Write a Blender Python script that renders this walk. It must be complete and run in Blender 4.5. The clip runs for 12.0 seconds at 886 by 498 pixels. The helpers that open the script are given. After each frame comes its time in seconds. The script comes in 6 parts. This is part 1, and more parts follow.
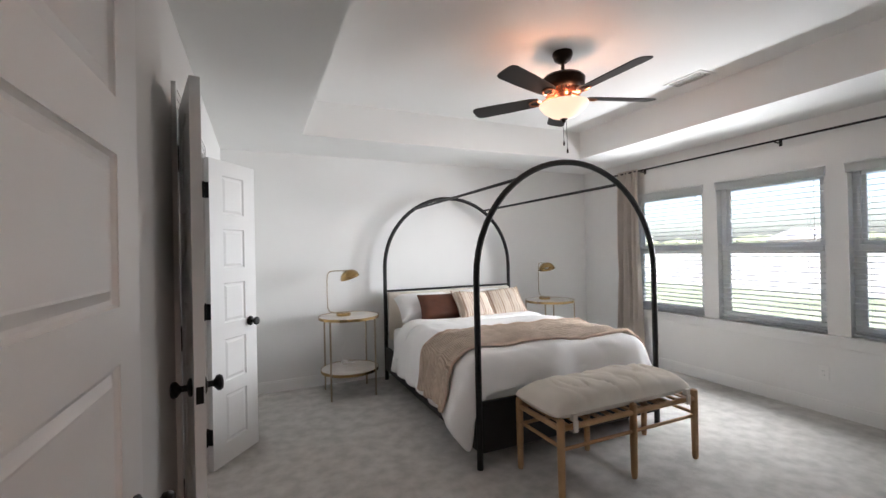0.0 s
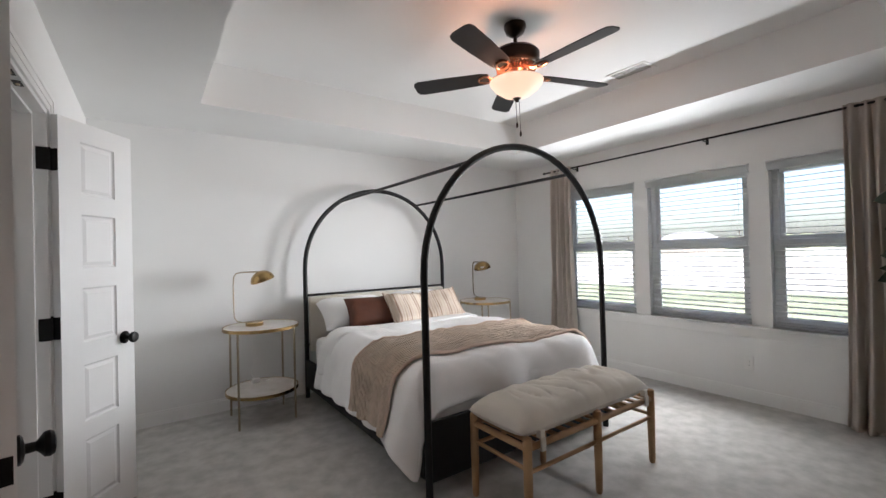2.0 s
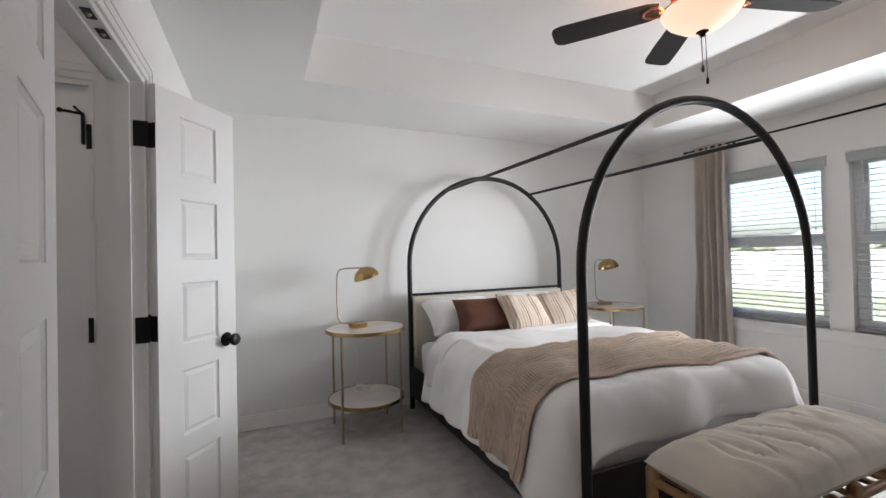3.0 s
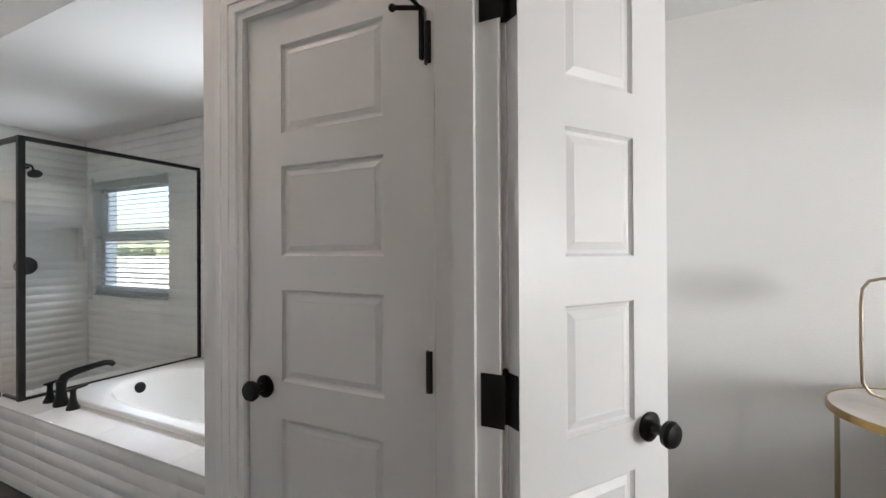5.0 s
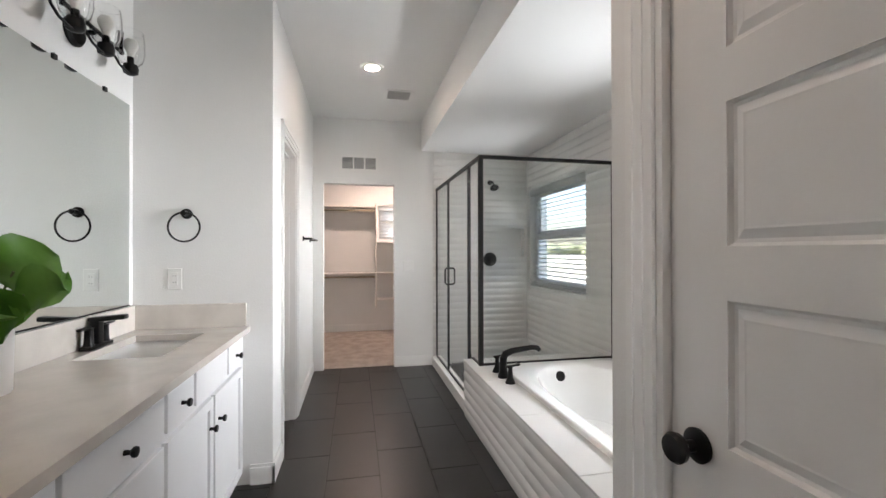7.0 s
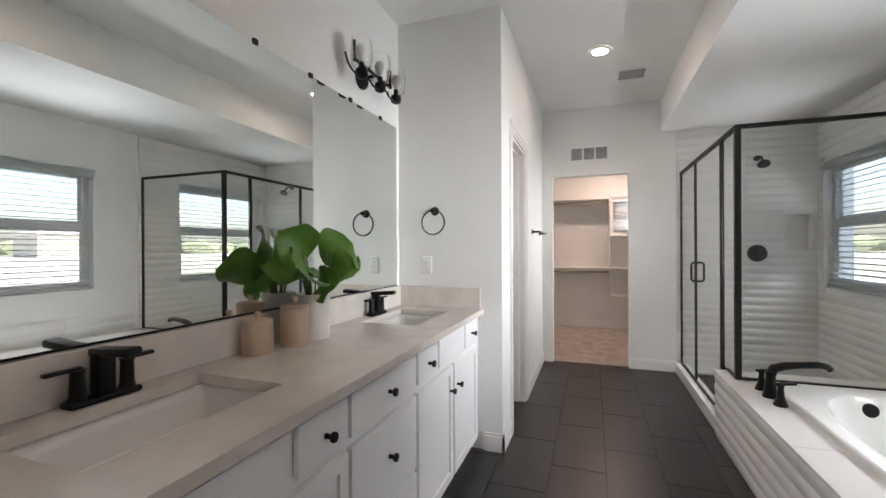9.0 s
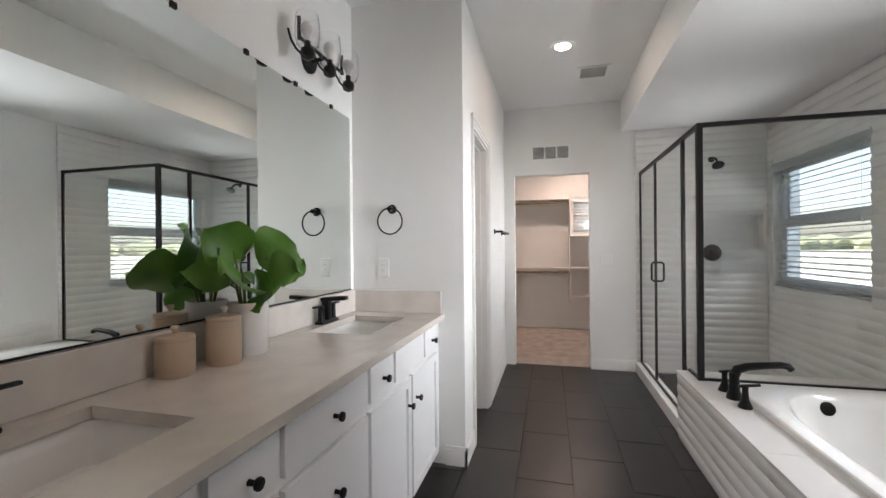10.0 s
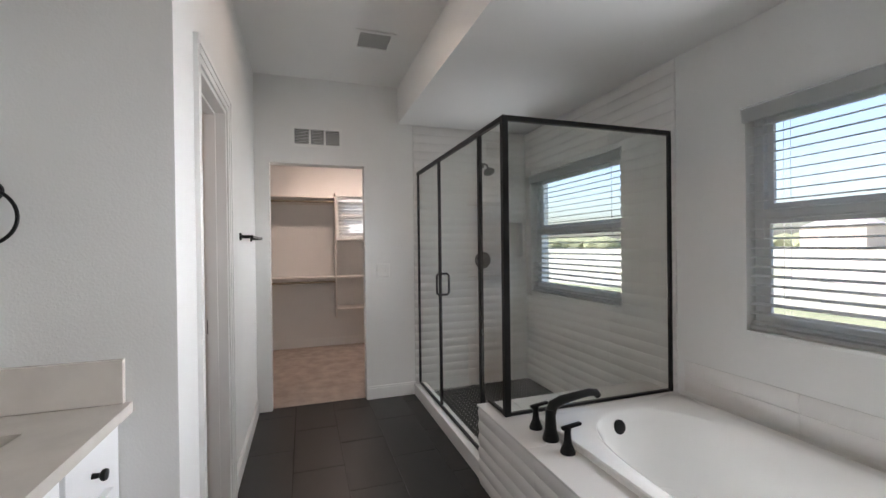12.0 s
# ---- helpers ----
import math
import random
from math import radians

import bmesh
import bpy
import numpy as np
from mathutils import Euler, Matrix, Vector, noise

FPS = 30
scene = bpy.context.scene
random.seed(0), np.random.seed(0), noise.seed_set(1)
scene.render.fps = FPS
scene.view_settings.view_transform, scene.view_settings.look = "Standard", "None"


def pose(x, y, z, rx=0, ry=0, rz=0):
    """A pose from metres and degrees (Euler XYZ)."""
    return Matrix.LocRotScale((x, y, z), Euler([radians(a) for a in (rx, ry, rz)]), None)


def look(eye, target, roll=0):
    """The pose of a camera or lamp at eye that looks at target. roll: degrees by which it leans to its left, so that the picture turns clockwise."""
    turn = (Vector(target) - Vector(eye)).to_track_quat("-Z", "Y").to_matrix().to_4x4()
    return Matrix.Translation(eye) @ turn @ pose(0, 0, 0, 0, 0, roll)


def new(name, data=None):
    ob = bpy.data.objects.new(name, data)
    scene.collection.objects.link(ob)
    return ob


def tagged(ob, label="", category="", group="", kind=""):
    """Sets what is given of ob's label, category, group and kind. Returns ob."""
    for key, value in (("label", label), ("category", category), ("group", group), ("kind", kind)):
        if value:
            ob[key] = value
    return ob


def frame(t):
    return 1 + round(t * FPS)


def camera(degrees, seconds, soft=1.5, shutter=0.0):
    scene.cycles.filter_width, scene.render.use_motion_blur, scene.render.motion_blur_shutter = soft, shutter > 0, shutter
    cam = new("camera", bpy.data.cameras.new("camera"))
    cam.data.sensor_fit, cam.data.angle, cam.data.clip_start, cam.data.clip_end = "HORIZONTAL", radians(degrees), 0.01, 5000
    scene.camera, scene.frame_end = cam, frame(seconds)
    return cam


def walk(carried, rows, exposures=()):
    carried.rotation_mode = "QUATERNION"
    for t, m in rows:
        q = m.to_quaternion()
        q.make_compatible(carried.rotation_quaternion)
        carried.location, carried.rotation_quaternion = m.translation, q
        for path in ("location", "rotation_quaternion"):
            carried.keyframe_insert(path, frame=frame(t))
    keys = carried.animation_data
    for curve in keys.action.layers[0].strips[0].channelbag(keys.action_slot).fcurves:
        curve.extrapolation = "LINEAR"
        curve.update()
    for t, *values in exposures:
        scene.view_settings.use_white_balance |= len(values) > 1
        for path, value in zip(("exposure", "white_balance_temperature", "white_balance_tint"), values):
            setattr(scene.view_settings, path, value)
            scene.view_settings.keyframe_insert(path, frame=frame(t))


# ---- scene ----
cam = camera(93.3, 12.0)
EXPOSURE = [(0.0, 2.05, 6160, 15), (1.0, 2.0, 6160, 15), (2.5, 1.85, 6160, 15), (3.2, 1.85, 6160, 15), (4.9, 2.05, 6350, 15), (5.6, 2.4, 6450, 15), (6.5, 2.3, 6520, 15), (7.5, 2.2, 6600, 16), (9.5, 2.05, 6600, 16), (10.8, 1.9, 6560, 16), (12.0, 1.6, 6520, 16)]
PATH = [
    (0, (0.323, -3.089, 1.402), (1.132, -1.26, 1.412), -1.2),
    (0.5, (0.345, -2.955, 1.402), (1.328, -1.213, 1.419), -1.4),
    (1, (0.351, -2.873, 1.394), (1.467, -1.214, 1.415), -1.5),
    (1.5, (0.35, -2.783, 1.381), (1.528, -1.166, 1.401), -1.5),
    (2, (0.381, -2.64, 1.346), (1.531, -1.004, 1.364), -1.5),
    (2.5, (0.423, -2.369, 1.312), (1.444, -0.65, 1.331), -1.4),
    (3, (0.429, -2.036, 1.316), (1.225, -0.201, 1.342), -1.3),
    (3.2, (0.435, -1.885, 1.312), (1.118, -0.006, 1.339), -1.4),
    (4.8, (0.312, -0.868, 1.338), (-0.374, 1.011, 1.343), -0.5),
    (5, (0.251, -0.79, 1.331), (-0.61, 1.015, 1.338), -0.3),
    (5.5, (0.108, -0.643, 1.335), (-1.162, 0.903, 1.345), -0.2),
    (6, (0.034, -0.55, 1.321), (-1.565, 0.651, 1.328), -0.2),
    (6.5, (-0.025, -0.537, 1.316), (-1.853, 0.274, 1.328), 0.0),
    (7, (-0.071, -0.542, 1.309), (-2.029, -0.135, 1.319), -0.1),
    (7.5, (-0.052, -0.495, 1.291), (-2.052, -0.48, 1.301), -0.1),
    (7.7, (-0.027, -0.485, 1.282), (-2.023, -0.611, 1.29), -0.1),
    (9.3, (-0.025, -0.475, 1.267), (-1.9, -1.17, 1.263), -0.3),
    (9.5, (-0.069, -0.499, 1.258), (-1.956, -1.162, 1.259), -0.5),
    (10, (-0.203, -0.514, 1.272), (-2.14, -1.013, 1.271), -0.5),
    (10.5, (-0.419, -0.543, 1.311), (-2.405, -0.775, 1.308), -0.6),
    (11, (-0.628, -0.603, 1.329), (-2.627, -0.527, 1.322), -0.7),
    (11.5, (-0.863, -0.658, 1.339), (-2.827, -0.281, 1.326), -0.7),
    (12, (-1.105, -0.629, 1.345), (-3.003, 0.002, 1.334), -0.7),
]
walk(cam, [(t, look(eye, target, roll)) for t, eye, target, roll in PATH], EXPOSURE)


# ---- world, sun and large lights ----
world = bpy.data.worlds.new("world")
scene.world = world
world.use_nodes = True
wn = world.node_tree.nodes
sky = wn.new("ShaderNodeTexSky")
sky.sky_type = "NISHITA"
sky.sun_disc = False
sky.sun_elevation = radians(50)
sky.sun_rotation = radians(200)
sky.air_density, sky.dust_density = 1.0, 3.0
wn["Background"].inputs["Strength"].default_value = 0.15
world.node_tree.links.new(sky.outputs[0], wn["Background"].inputs["Color"])
sun_data = bpy.data.lights.new("sun", "SUN")
sun_data.energy, sun_data.angle, sun_data.color = 4.0, radians(0.5), (1.0, 0.97, 0.93)
sun = new("sun", sun_data)
sun.matrix_world = look((0, 0, 0), (0.25, 0.55, -0.72))


def sky_lamp(place, heading, pitch, size, spread, power, tint):
    """A soft lamp in a window's opening for the sky's light; heading in degrees from east."""
    data = bpy.data.lights.new("sky_lamp", "AREA")
    data.shape, data.size, data.size_y = "RECTANGLE", size[0], size[1]
    data.energy, data.spread, data.color = power, radians(spread), tint
    h, p = radians(heading), radians(pitch)
    aim = Vector((math.cos(h) * math.cos(p), math.sin(h) * math.cos(p), math.sin(p)))
    ob = new("sky_lamp", data)
    ob.matrix_world = look(place, Vector(place) + aim)


def sky_light(x, y, facing, width, level, slant, spread, power, tint):
    """The light of one window: a slanting share across the room, one up off the slats and one down between them."""
    h = radians(facing)
    sky_lamp((x + 0.06 * math.cos(h), y + 0.06 * math.sin(h), level), facing + slant, 0, (0.26, 1.0), spread, power * 0.46, tint)
    sky_lamp((x, y, level + 0.22), facing, 42, (width, 0.09), 80, power * 0.2, tint)
    sky_lamp((x, y, level - 0.22), facing, -42, (width, 0.09), 80, power * 0.28, tint)


EAST_SKY, NORTH_SKY = (0.975, 0.99, 0.955), (0.92, 0.98, 1.0)
sky_light(4.53, 0.16, 180, 0.64, 1.34, -16, 66, 5.4, EAST_SKY)
sky_light(4.53, -0.78, 180, 0.84, 1.34, -24, 68, 6.6, EAST_SKY)
sky_light(4.53, -1.60, 180, 0.44, 1.34, -62, 84, 1.5, EAST_SKY)
sky_light(-4.13, 1.455, 270, 1.18, 1.33, -6, 50, 1.9, NORTH_SKY)
sky_light(-2.03, 1.455, 270, 1.18, 1.33, -12, 56, 4.8, NORTH_SKY)
sky_light(-7.05, 0.18, 0, 0.66, 1.75, -30, 70, 1.0, EAST_SKY)


# ---- materials ----
def mat(name, color, rough=0.5, metal=0.0, vary=0.06, scale=6.0, bump=0.0, bump_scale=80.0, coat=0.0, spec=0.5, second=None, island=0.0):
    """A surface with tone variation at two scales and a fine relief."""
    m = bpy.data.materials.new(name)
    m.use_nodes = True
    nt = m.node_tree
    b = nt.nodes["Principled BSDF"]
    b.inputs["Roughness"].default_value = rough
    b.inputs["Metallic"].default_value = metal
    b.inputs["Coat Weight"].default_value = coat
    b.inputs["Specular IOR Level"].default_value = spec
    co = nt.nodes.new("ShaderNodeTexCoord")
    n1 = nt.nodes.new("ShaderNodeTexNoise")
    n1.inputs["Scale"].default_value = scale
    n1.inputs["Detail"].default_value = 6
    nt.links.new(co.outputs["Object"], n1.inputs["Vector"])
    ramp = nt.nodes.new("ShaderNodeMix")
    ramp.data_type = "RGBA"
    dark = second if second else tuple(c * (1 - vary) for c in color)
    ramp.inputs["A"].default_value = (*dark, 1)
    ramp.inputs["B"].default_value = (*[min(1, c * (1 + (0 if second else vary * 0.5))) for c in color], 1)
    spread = nt.nodes.new("ShaderNodeMapRange")
    spread.inputs["From Min"].default_value = 0.35
    spread.inputs["From Max"].default_value = 0.65
    nt.links.new(n1.outputs["Fac"], spread.inputs["Value"])
    nt.links.new(spread.outputs["Result"], ramp.inputs["Factor"])
    out = ramp.outputs["Result"]
    if island:
        info = nt.nodes.new("ShaderNodeObjectInfo")
        hsv = nt.nodes.new("ShaderNodeHueSaturation")
        rng = nt.nodes.new("ShaderNodeMapRange")
        rng.inputs["To Min"].default_value = 1 - island
        rng.inputs["To Max"].default_value = 1 + island
        nt.links.new(info.outputs["Random"], rng.inputs["Value"])
        nt.links.new(rng.outputs["Result"], hsv.inputs["Value"])
        nt.links.new(out, hsv.inputs["Color"])
        out = hsv.outputs["Color"]
    nt.links.new(out, b.inputs["Base Color"])
    rr = nt.nodes.new("ShaderNodeMapRange")
    rr.inputs["To Min"].default_value = max(0.02, rough * 0.88)
    rr.inputs["To Max"].default_value = min(1, rough * 1.12)
    nt.links.new(n1.outputs["Fac"], rr.inputs["Value"])
    nt.links.new(rr.outputs["Result"], b.inputs["Roughness"])
    if bump:
        n2 = nt.nodes.new("ShaderNodeTexNoise")
        n2.inputs["Scale"].default_value = bump_scale
        n2.inputs["Detail"].default_value = 4
        nt.links.new(co.outputs["Object"], n2.inputs["Vector"])
        bp = nt.nodes.new("ShaderNodeBump")
        bp.inputs["Strength"].default_value = bump
        bp.inputs["Distance"].default_value = 0.004
        nt.links.new(n2.outputs["Fac"], bp.inputs["Height"])
        nt.links.new(bp.outputs["Normal"], b.inputs["Normal"])
    return m


def glow(name, color, strength):
    m = bpy.data.materials.new(name)
    m.use_nodes = True
    b = m.node_tree.nodes["Principled BSDF"]
    b.inputs["Base Color"].default_value = (0.8, 0.75, 0.68, 1)
    b.inputs["Emission Color"].default_value = (*color, 1)
    b.inputs["Emission Strength"].default_value = strength
    return m


def glass(name, tint=(0.97, 0.99, 0.98), rough=0.0):
    m = bpy.data.materials.new(name)
    m.use_nodes = True
    b = m.node_tree.nodes["Principled BSDF"]
    b.inputs["Base Color"].default_value = (*tint, 1)
    b.inputs["Transmission Weight"].default_value = 1
    b.inputs["Roughness"].default_value = rough
    b.inputs["IOR"].default_value = 1.45
    return m


M_WALL = mat("wall_paint", (0.785, 0.785, 0.77), 0.75, vary=0.03, scale=1.2, bump=0.25, bump_scale=140)
M_CEIL = mat("ceiling_paint", (0.81, 0.81, 0.795), 0.85, vary=0.03, scale=1.0, bump=0.25, bump_scale=120)
M_TRIM = mat("trim_paint", (0.80, 0.80, 0.785), 0.38, vary=0.02, scale=3, bump=0.04, bump_scale=60)
M_DOOR = mat("door_paint", (0.81, 0.81, 0.80), 0.36, vary=0.02, scale=3, bump=0.05, bump_scale=90)
M_CAB = mat("cabinet_paint", (0.86, 0.865, 0.87), 0.33, vary=0.02, scale=4, bump=0.03, bump_scale=90)
M_CARPET = mat("carpet_grey", (0.56, 0.545, 0.515), 0.95, scale=9, second=(0.43, 0.417, 0.392), bump=1.0, bump_scale=260, spec=0.1)
M_CARPET2 = mat("carpet_closet", (0.50, 0.44, 0.39), 0.95, scale=7, second=(0.38, 0.33, 0.29), bump=1.0, bump_scale=260, spec=0.1)
M_TILE = mat("floor_tile_dark", (0.014, 0.0125, 0.0115), 0.33, vary=0.3, scale=5, bump=0.08, bump_scale=50, island=0.05)
M_GROUT = mat("grout_dark", (0.016, 0.015, 0.014), 0.9, bump=0.3)
M_BLACK = mat("black_metal", (0.012, 0.012, 0.012), 0.38, metal=0.6, vary=0.2, scale=20)
M_BLACKM = mat("matte_black_steel", (0.010, 0.010, 0.010), 0.45, metal=0.3, vary=0.2, scale=12, bump=0.05)
M_BRASS = mat("brass", (0.43, 0.29, 0.125), 0.24, metal=1.0, vary=0.12, scale=14)
M_NICKEL = mat("dull_gold", (0.40, 0.34, 0.25), 0.32, metal=1.0, vary=0.1, scale=14)
M_WHITE = mat("white_vinyl", (0.80, 0.81, 0.81), 0.45, vary=0.02)
M_SLAT = mat("blind_slat", (0.82, 0.83, 0.83), 0.42, vary=0.02, scale=4)
for base, share in ((M_SLAT, 0.75),):
    nt = base.node_tree
    tl = nt.nodes.new("ShaderNodeBsdfTranslucent")
    tl.inputs["Color"].default_value = (0.82, 0.83, 0.83, 1)
    mix = nt.nodes.new("ShaderNodeMixShader")
    mix.inputs[0].default_value = share
    nt.links.new(nt.nodes["Principled BSDF"].outputs[0], mix.inputs[1])
    nt.links.new(tl.outputs[0], mix.inputs[2])
    nt.links.new(mix.outputs[0], nt.nodes["Material Output"].inputs["Surface"])
M_GLASS = glass("window_glass", (0.82, 0.84, 0.845))
M_SHGLASS = glass("shower_glass", (0.94, 0.975, 0.96))
M_MIRROR = mat("mirror_silver", (0.86, 0.90, 0.885), 0.01, metal=1.0, vary=0.0)
M_MIRROR.node_tree.nodes["Principled BSDF"].inputs["Roughness"].default_value = 0.005
for link in list(M_MIRROR.node_tree.links):
    if link.to_socket.name == "Roughness":
        M_MIRROR.node_tree.links.remove(link)
M_QUARTZ = mat("quartz_cream", (0.68, 0.635, 0.585), 0.09, vary=0.07, scale=9, bump=0.0)
M_PORC = mat("porcelain", (0.87, 0.87, 0.855), 0.08, vary=0.01)
M_WTILE = mat("wall_tile_white", (0.80, 0.785, 0.765), 0.22, vary=0.04, scale=3, island=0.03)
M_WGROUT = mat("grout_light", (0.55, 0.53, 0.51), 0.9)
M_OAK = mat("oak", (0.44, 0.27, 0.135), 0.5, scale=8, second=(0.34, 0.19, 0.085), bump=0.1, bump_scale=40)
M_LINEN = mat("linen_white", (0.86, 0.85, 0.84), 0.9, vary=0.03, scale=5, bump=0.35, bump_scale=220, spec=0.2)
M_CREAM = mat("cream_canvas", (0.74, 0.69, 0.61), 0.9, vary=0.05, scale=5, bump=0.4, bump_scale=240, spec=0.2)
M_TAN = mat("tan_knit", (0.60, 0.46, 0.365), 0.95, vary=0.1, scale=10, bump=0.9, bump_scale=130, spec=0.1)
M_RUST = mat("rust_leather", (0.105, 0.030, 0.012), 0.5, vary=0.2, scale=9, bump=0.2, bump_scale=60)
M_CURTAIN = mat("curtain_linen", (0.64, 0.575, 0.515), 0.9, vary=0.06, scale=6, bump=0.4, bump_scale=200, spec=0.15)
cn = M_CURTAIN.node_tree
tr = cn.nodes.new("ShaderNodeBsdfTranslucent")
tr.inputs["Color"].default_value = (0.60, 0.53, 0.46, 1)
mx = cn.nodes.new("ShaderNodeMixShader")
mx.inputs[0].default_value = 0.35
cn.links.new(cn.nodes["Principled BSDF"].outputs[0], mx.inputs[1])
cn.links.new(tr.outputs[0], mx.inputs[2])
cn.links.new(mx.outputs[0], cn.nodes["Material Output"].inputs["Surface"])
M_MARBLE = mat("marble_top", (0.72, 0.68, 0.64), 0.25, scale=7, second=(0.60, 0.555, 0.51))
M_LEAF = mat("leaf_green", (0.10, 0.24, 0.03), 0.36, scale=9, second=(0.055, 0.165, 0.018), bump=0.15, bump_scale=40)
M_DLEAF = mat("dark_leaf", (0.02, 0.042, 0.016), 0.4, scale=9, second=(0.012, 0.028, 0.010), bump=0.15, bump_scale=40)
M_STEM = mat("stem_green", (0.09, 0.13, 0.04), 0.6, vary=0.3)
M_BARK = mat("bark_brown", (0.10, 0.07, 0.045), 0.8, vary=0.3, scale=20, bump=0.4)
M_STONEWARE = mat("stoneware_beige", (0.58, 0.44, 0.32), 0.55, vary=0.06, scale=8, bump=0.1, bump_scale=60)
M_POT = mat("white_ceramic", (0.76, 0.74, 0.72), 0.35, vary=0.03)
M_PLASTIC = mat("white_plastic", (0.80, 0.80, 0.78), 0.35, vary=0.01)
M_FARPANE = mat("far_window_pane", (0.30, 0.31, 0.33), 0.3)
# dark colour for the shade inside vents and outlet slots
M_HOLLOW_SHADE = mat("hollow_shade", (0.10, 0.10, 0.10), 0.8)
M_SHELF = mat("melamine_white", (0.74, 0.71, 0.67), 0.45, vary=0.02)
M_GROUND = mat("pale_dirt_and_grass", (0.46, 0.44, 0.39), 0.95, scale=0.05, second=(0.28, 0.29, 0.20), bump=0.6, bump_scale=3)
M_DIRT = mat("bare_dirt", (0.58, 0.54, 0.48), 0.95, scale=0.3, second=(0.48, 0.44, 0.39), bump=0.6, bump_scale=3)
M_GRASS = mat("grass_green", (0.26, 0.27, 0.17), 0.95, scale=0.6, second=(0.17, 0.19, 0.11), bump=0.6, bump_scale=8)
M_SIDING = mat("far_siding", (0.50, 0.44, 0.38), 0.8, vary=0.06, scale=0.5)
M_SIDING2 = mat("far_siding_dark", (0.26, 0.25, 0.30), 0.8, vary=0.06, scale=0.5)
M_ROOF = mat("far_roof", (0.40, 0.38, 0.38), 0.9, vary=0.15, scale=2)
M_RED = mat("red_car_paint", (0.35, 0.03, 0.03), 0.3)


# ---- building helpers ----
def box(bm, x0, x1, y0, y1, z0, z1, bev=0.0, m=None):
    r = bmesh.ops.create_cube(bm, size=1)
    vs = r["verts"]
    t = Matrix.Translation(((x0 + x1) / 2, (y0 + y1) / 2, (z0 + z1) / 2)) @ Matrix.Diagonal((abs(x1 - x0), abs(y1 - y0), abs(z1 - z0), 1))
    bmesh.ops.transform(bm, matrix=(m @ t) if m else t, verts=vs)
    if bev:
        es = list({e for v in vs for e in v.link_edges})
        bmesh.ops.bevel(bm, geom=es, offset=bev, segments=2, affect="EDGES", profile=0.5)


def cyl(bm, p, q, r, r2=None, seg=16, caps=True):
    p, q = Vector(p), Vector(q)
    d = q - p
    turn = d.to_track_quat("Z", "Y").to_matrix().to_4x4()
    bmesh.ops.create_cone(bm, cap_ends=caps, segments=seg, radius1=r, radius2=r if r2 is None else r2, depth=d.length,
                          matrix=Matrix.Translation((p + q) / 2) @ turn)


def ball(bm, c, r, sx=1, sy=1, sz=1, seg=16):
    bmesh.ops.create_uvsphere(bm, u_segments=seg, v_segments=max(8, seg // 2), radius=r, matrix=Matrix.Translation(c) @ Matrix.Diagonal((sx, sy, sz, 1)))


def lathe(bm, prof, c=(0, 0, 0), seg=28, m=None, caps=True):
    """A turned shape from (radius, height) pairs."""
    rings = []
    for r, z in prof:
        ring = []
        for i in range(seg):
            a = 2 * math.pi * i / seg
            v = Vector((c[0] + r * math.cos(a), c[1] + r * math.sin(a), c[2] + z))
            ring.append(bm.verts.new(m @ v if m else v))
        rings.append(ring)
    for a, b in zip(rings, rings[1:]):
        for i in range(seg):
            bm.faces.new((a[i], a[(i + 1) % seg], b[(i + 1) % seg], b[i]))
    if caps and prof[0][0] > 1e-5:
        bm.faces.new(rings[0][::-1])
    if caps and prof[-1][0] > 1e-5:
        bm.faces.new(rings[-1])


def tube(bm, pts, r, seg=10):
    """A bent rod through the given points."""
    pts = [Vector(p) for p in pts]
    rings = []
    side = None
    for i, p in enumerate(pts):
        d = (pts[min(i + 1, len(pts) - 1)] - pts[max(i - 1, 0)]).normalized()
        if side is None:
            side = d.orthogonal().normalized()
        side = (side - d * side.dot(d)).normalized()
        up = d.cross(side)
        rr = r[i] if isinstance(r, (list, tuple)) else r
        rings.append([bm.verts.new(p + rr * (math.cos(2 * math.pi * k / seg) * side + math.sin(2 * math.pi * k / seg) * up)) for k in range(seg)])
    for a, b in zip(rings, rings[1:]):
        for k in range(seg):
            bm.faces.new((a[k], a[(k + 1) % seg], b[(k + 1) % seg], b[k]))
    bm.faces.new(rings[0][::-1])
    bm.faces.new(rings[-1])


def finish(bm, name, material, smooth=False):
    bmesh.ops.recalc_face_normals(bm, faces=bm.faces)
    me = bpy.data.meshes.new(name)
    bm.to_mesh(me)
    bm.free()
    me.materials.append(material)
    if smooth:
        me.shade_smooth()
        me.set_sharp_from_angle(angle=radians(38))
    return me


def part(name, bm, material, parent, label="", smooth=False):
    ob = new(name, finish(bm, name, material, smooth))
    ob.parent = parent
    return tagged(ob, label) if label else ob


def place(ob, m):
    ob.matrix_basis = m
    return ob


def thing(name, label, category, m=None, group="", kind=""):
    ob = new(name)
    ob.empty_display_size = 0.1
    if m:
        ob.matrix_basis = m
    return tagged(ob, label, category, group, kind)


def solid(name, bm, material, label="", category="", kind="structure", smooth=False, m=None):
    ob = new(name, finish(bm, name, material, smooth))
    if m:
        ob.matrix_basis = m
    return tagged(ob, label, category, "", kind)


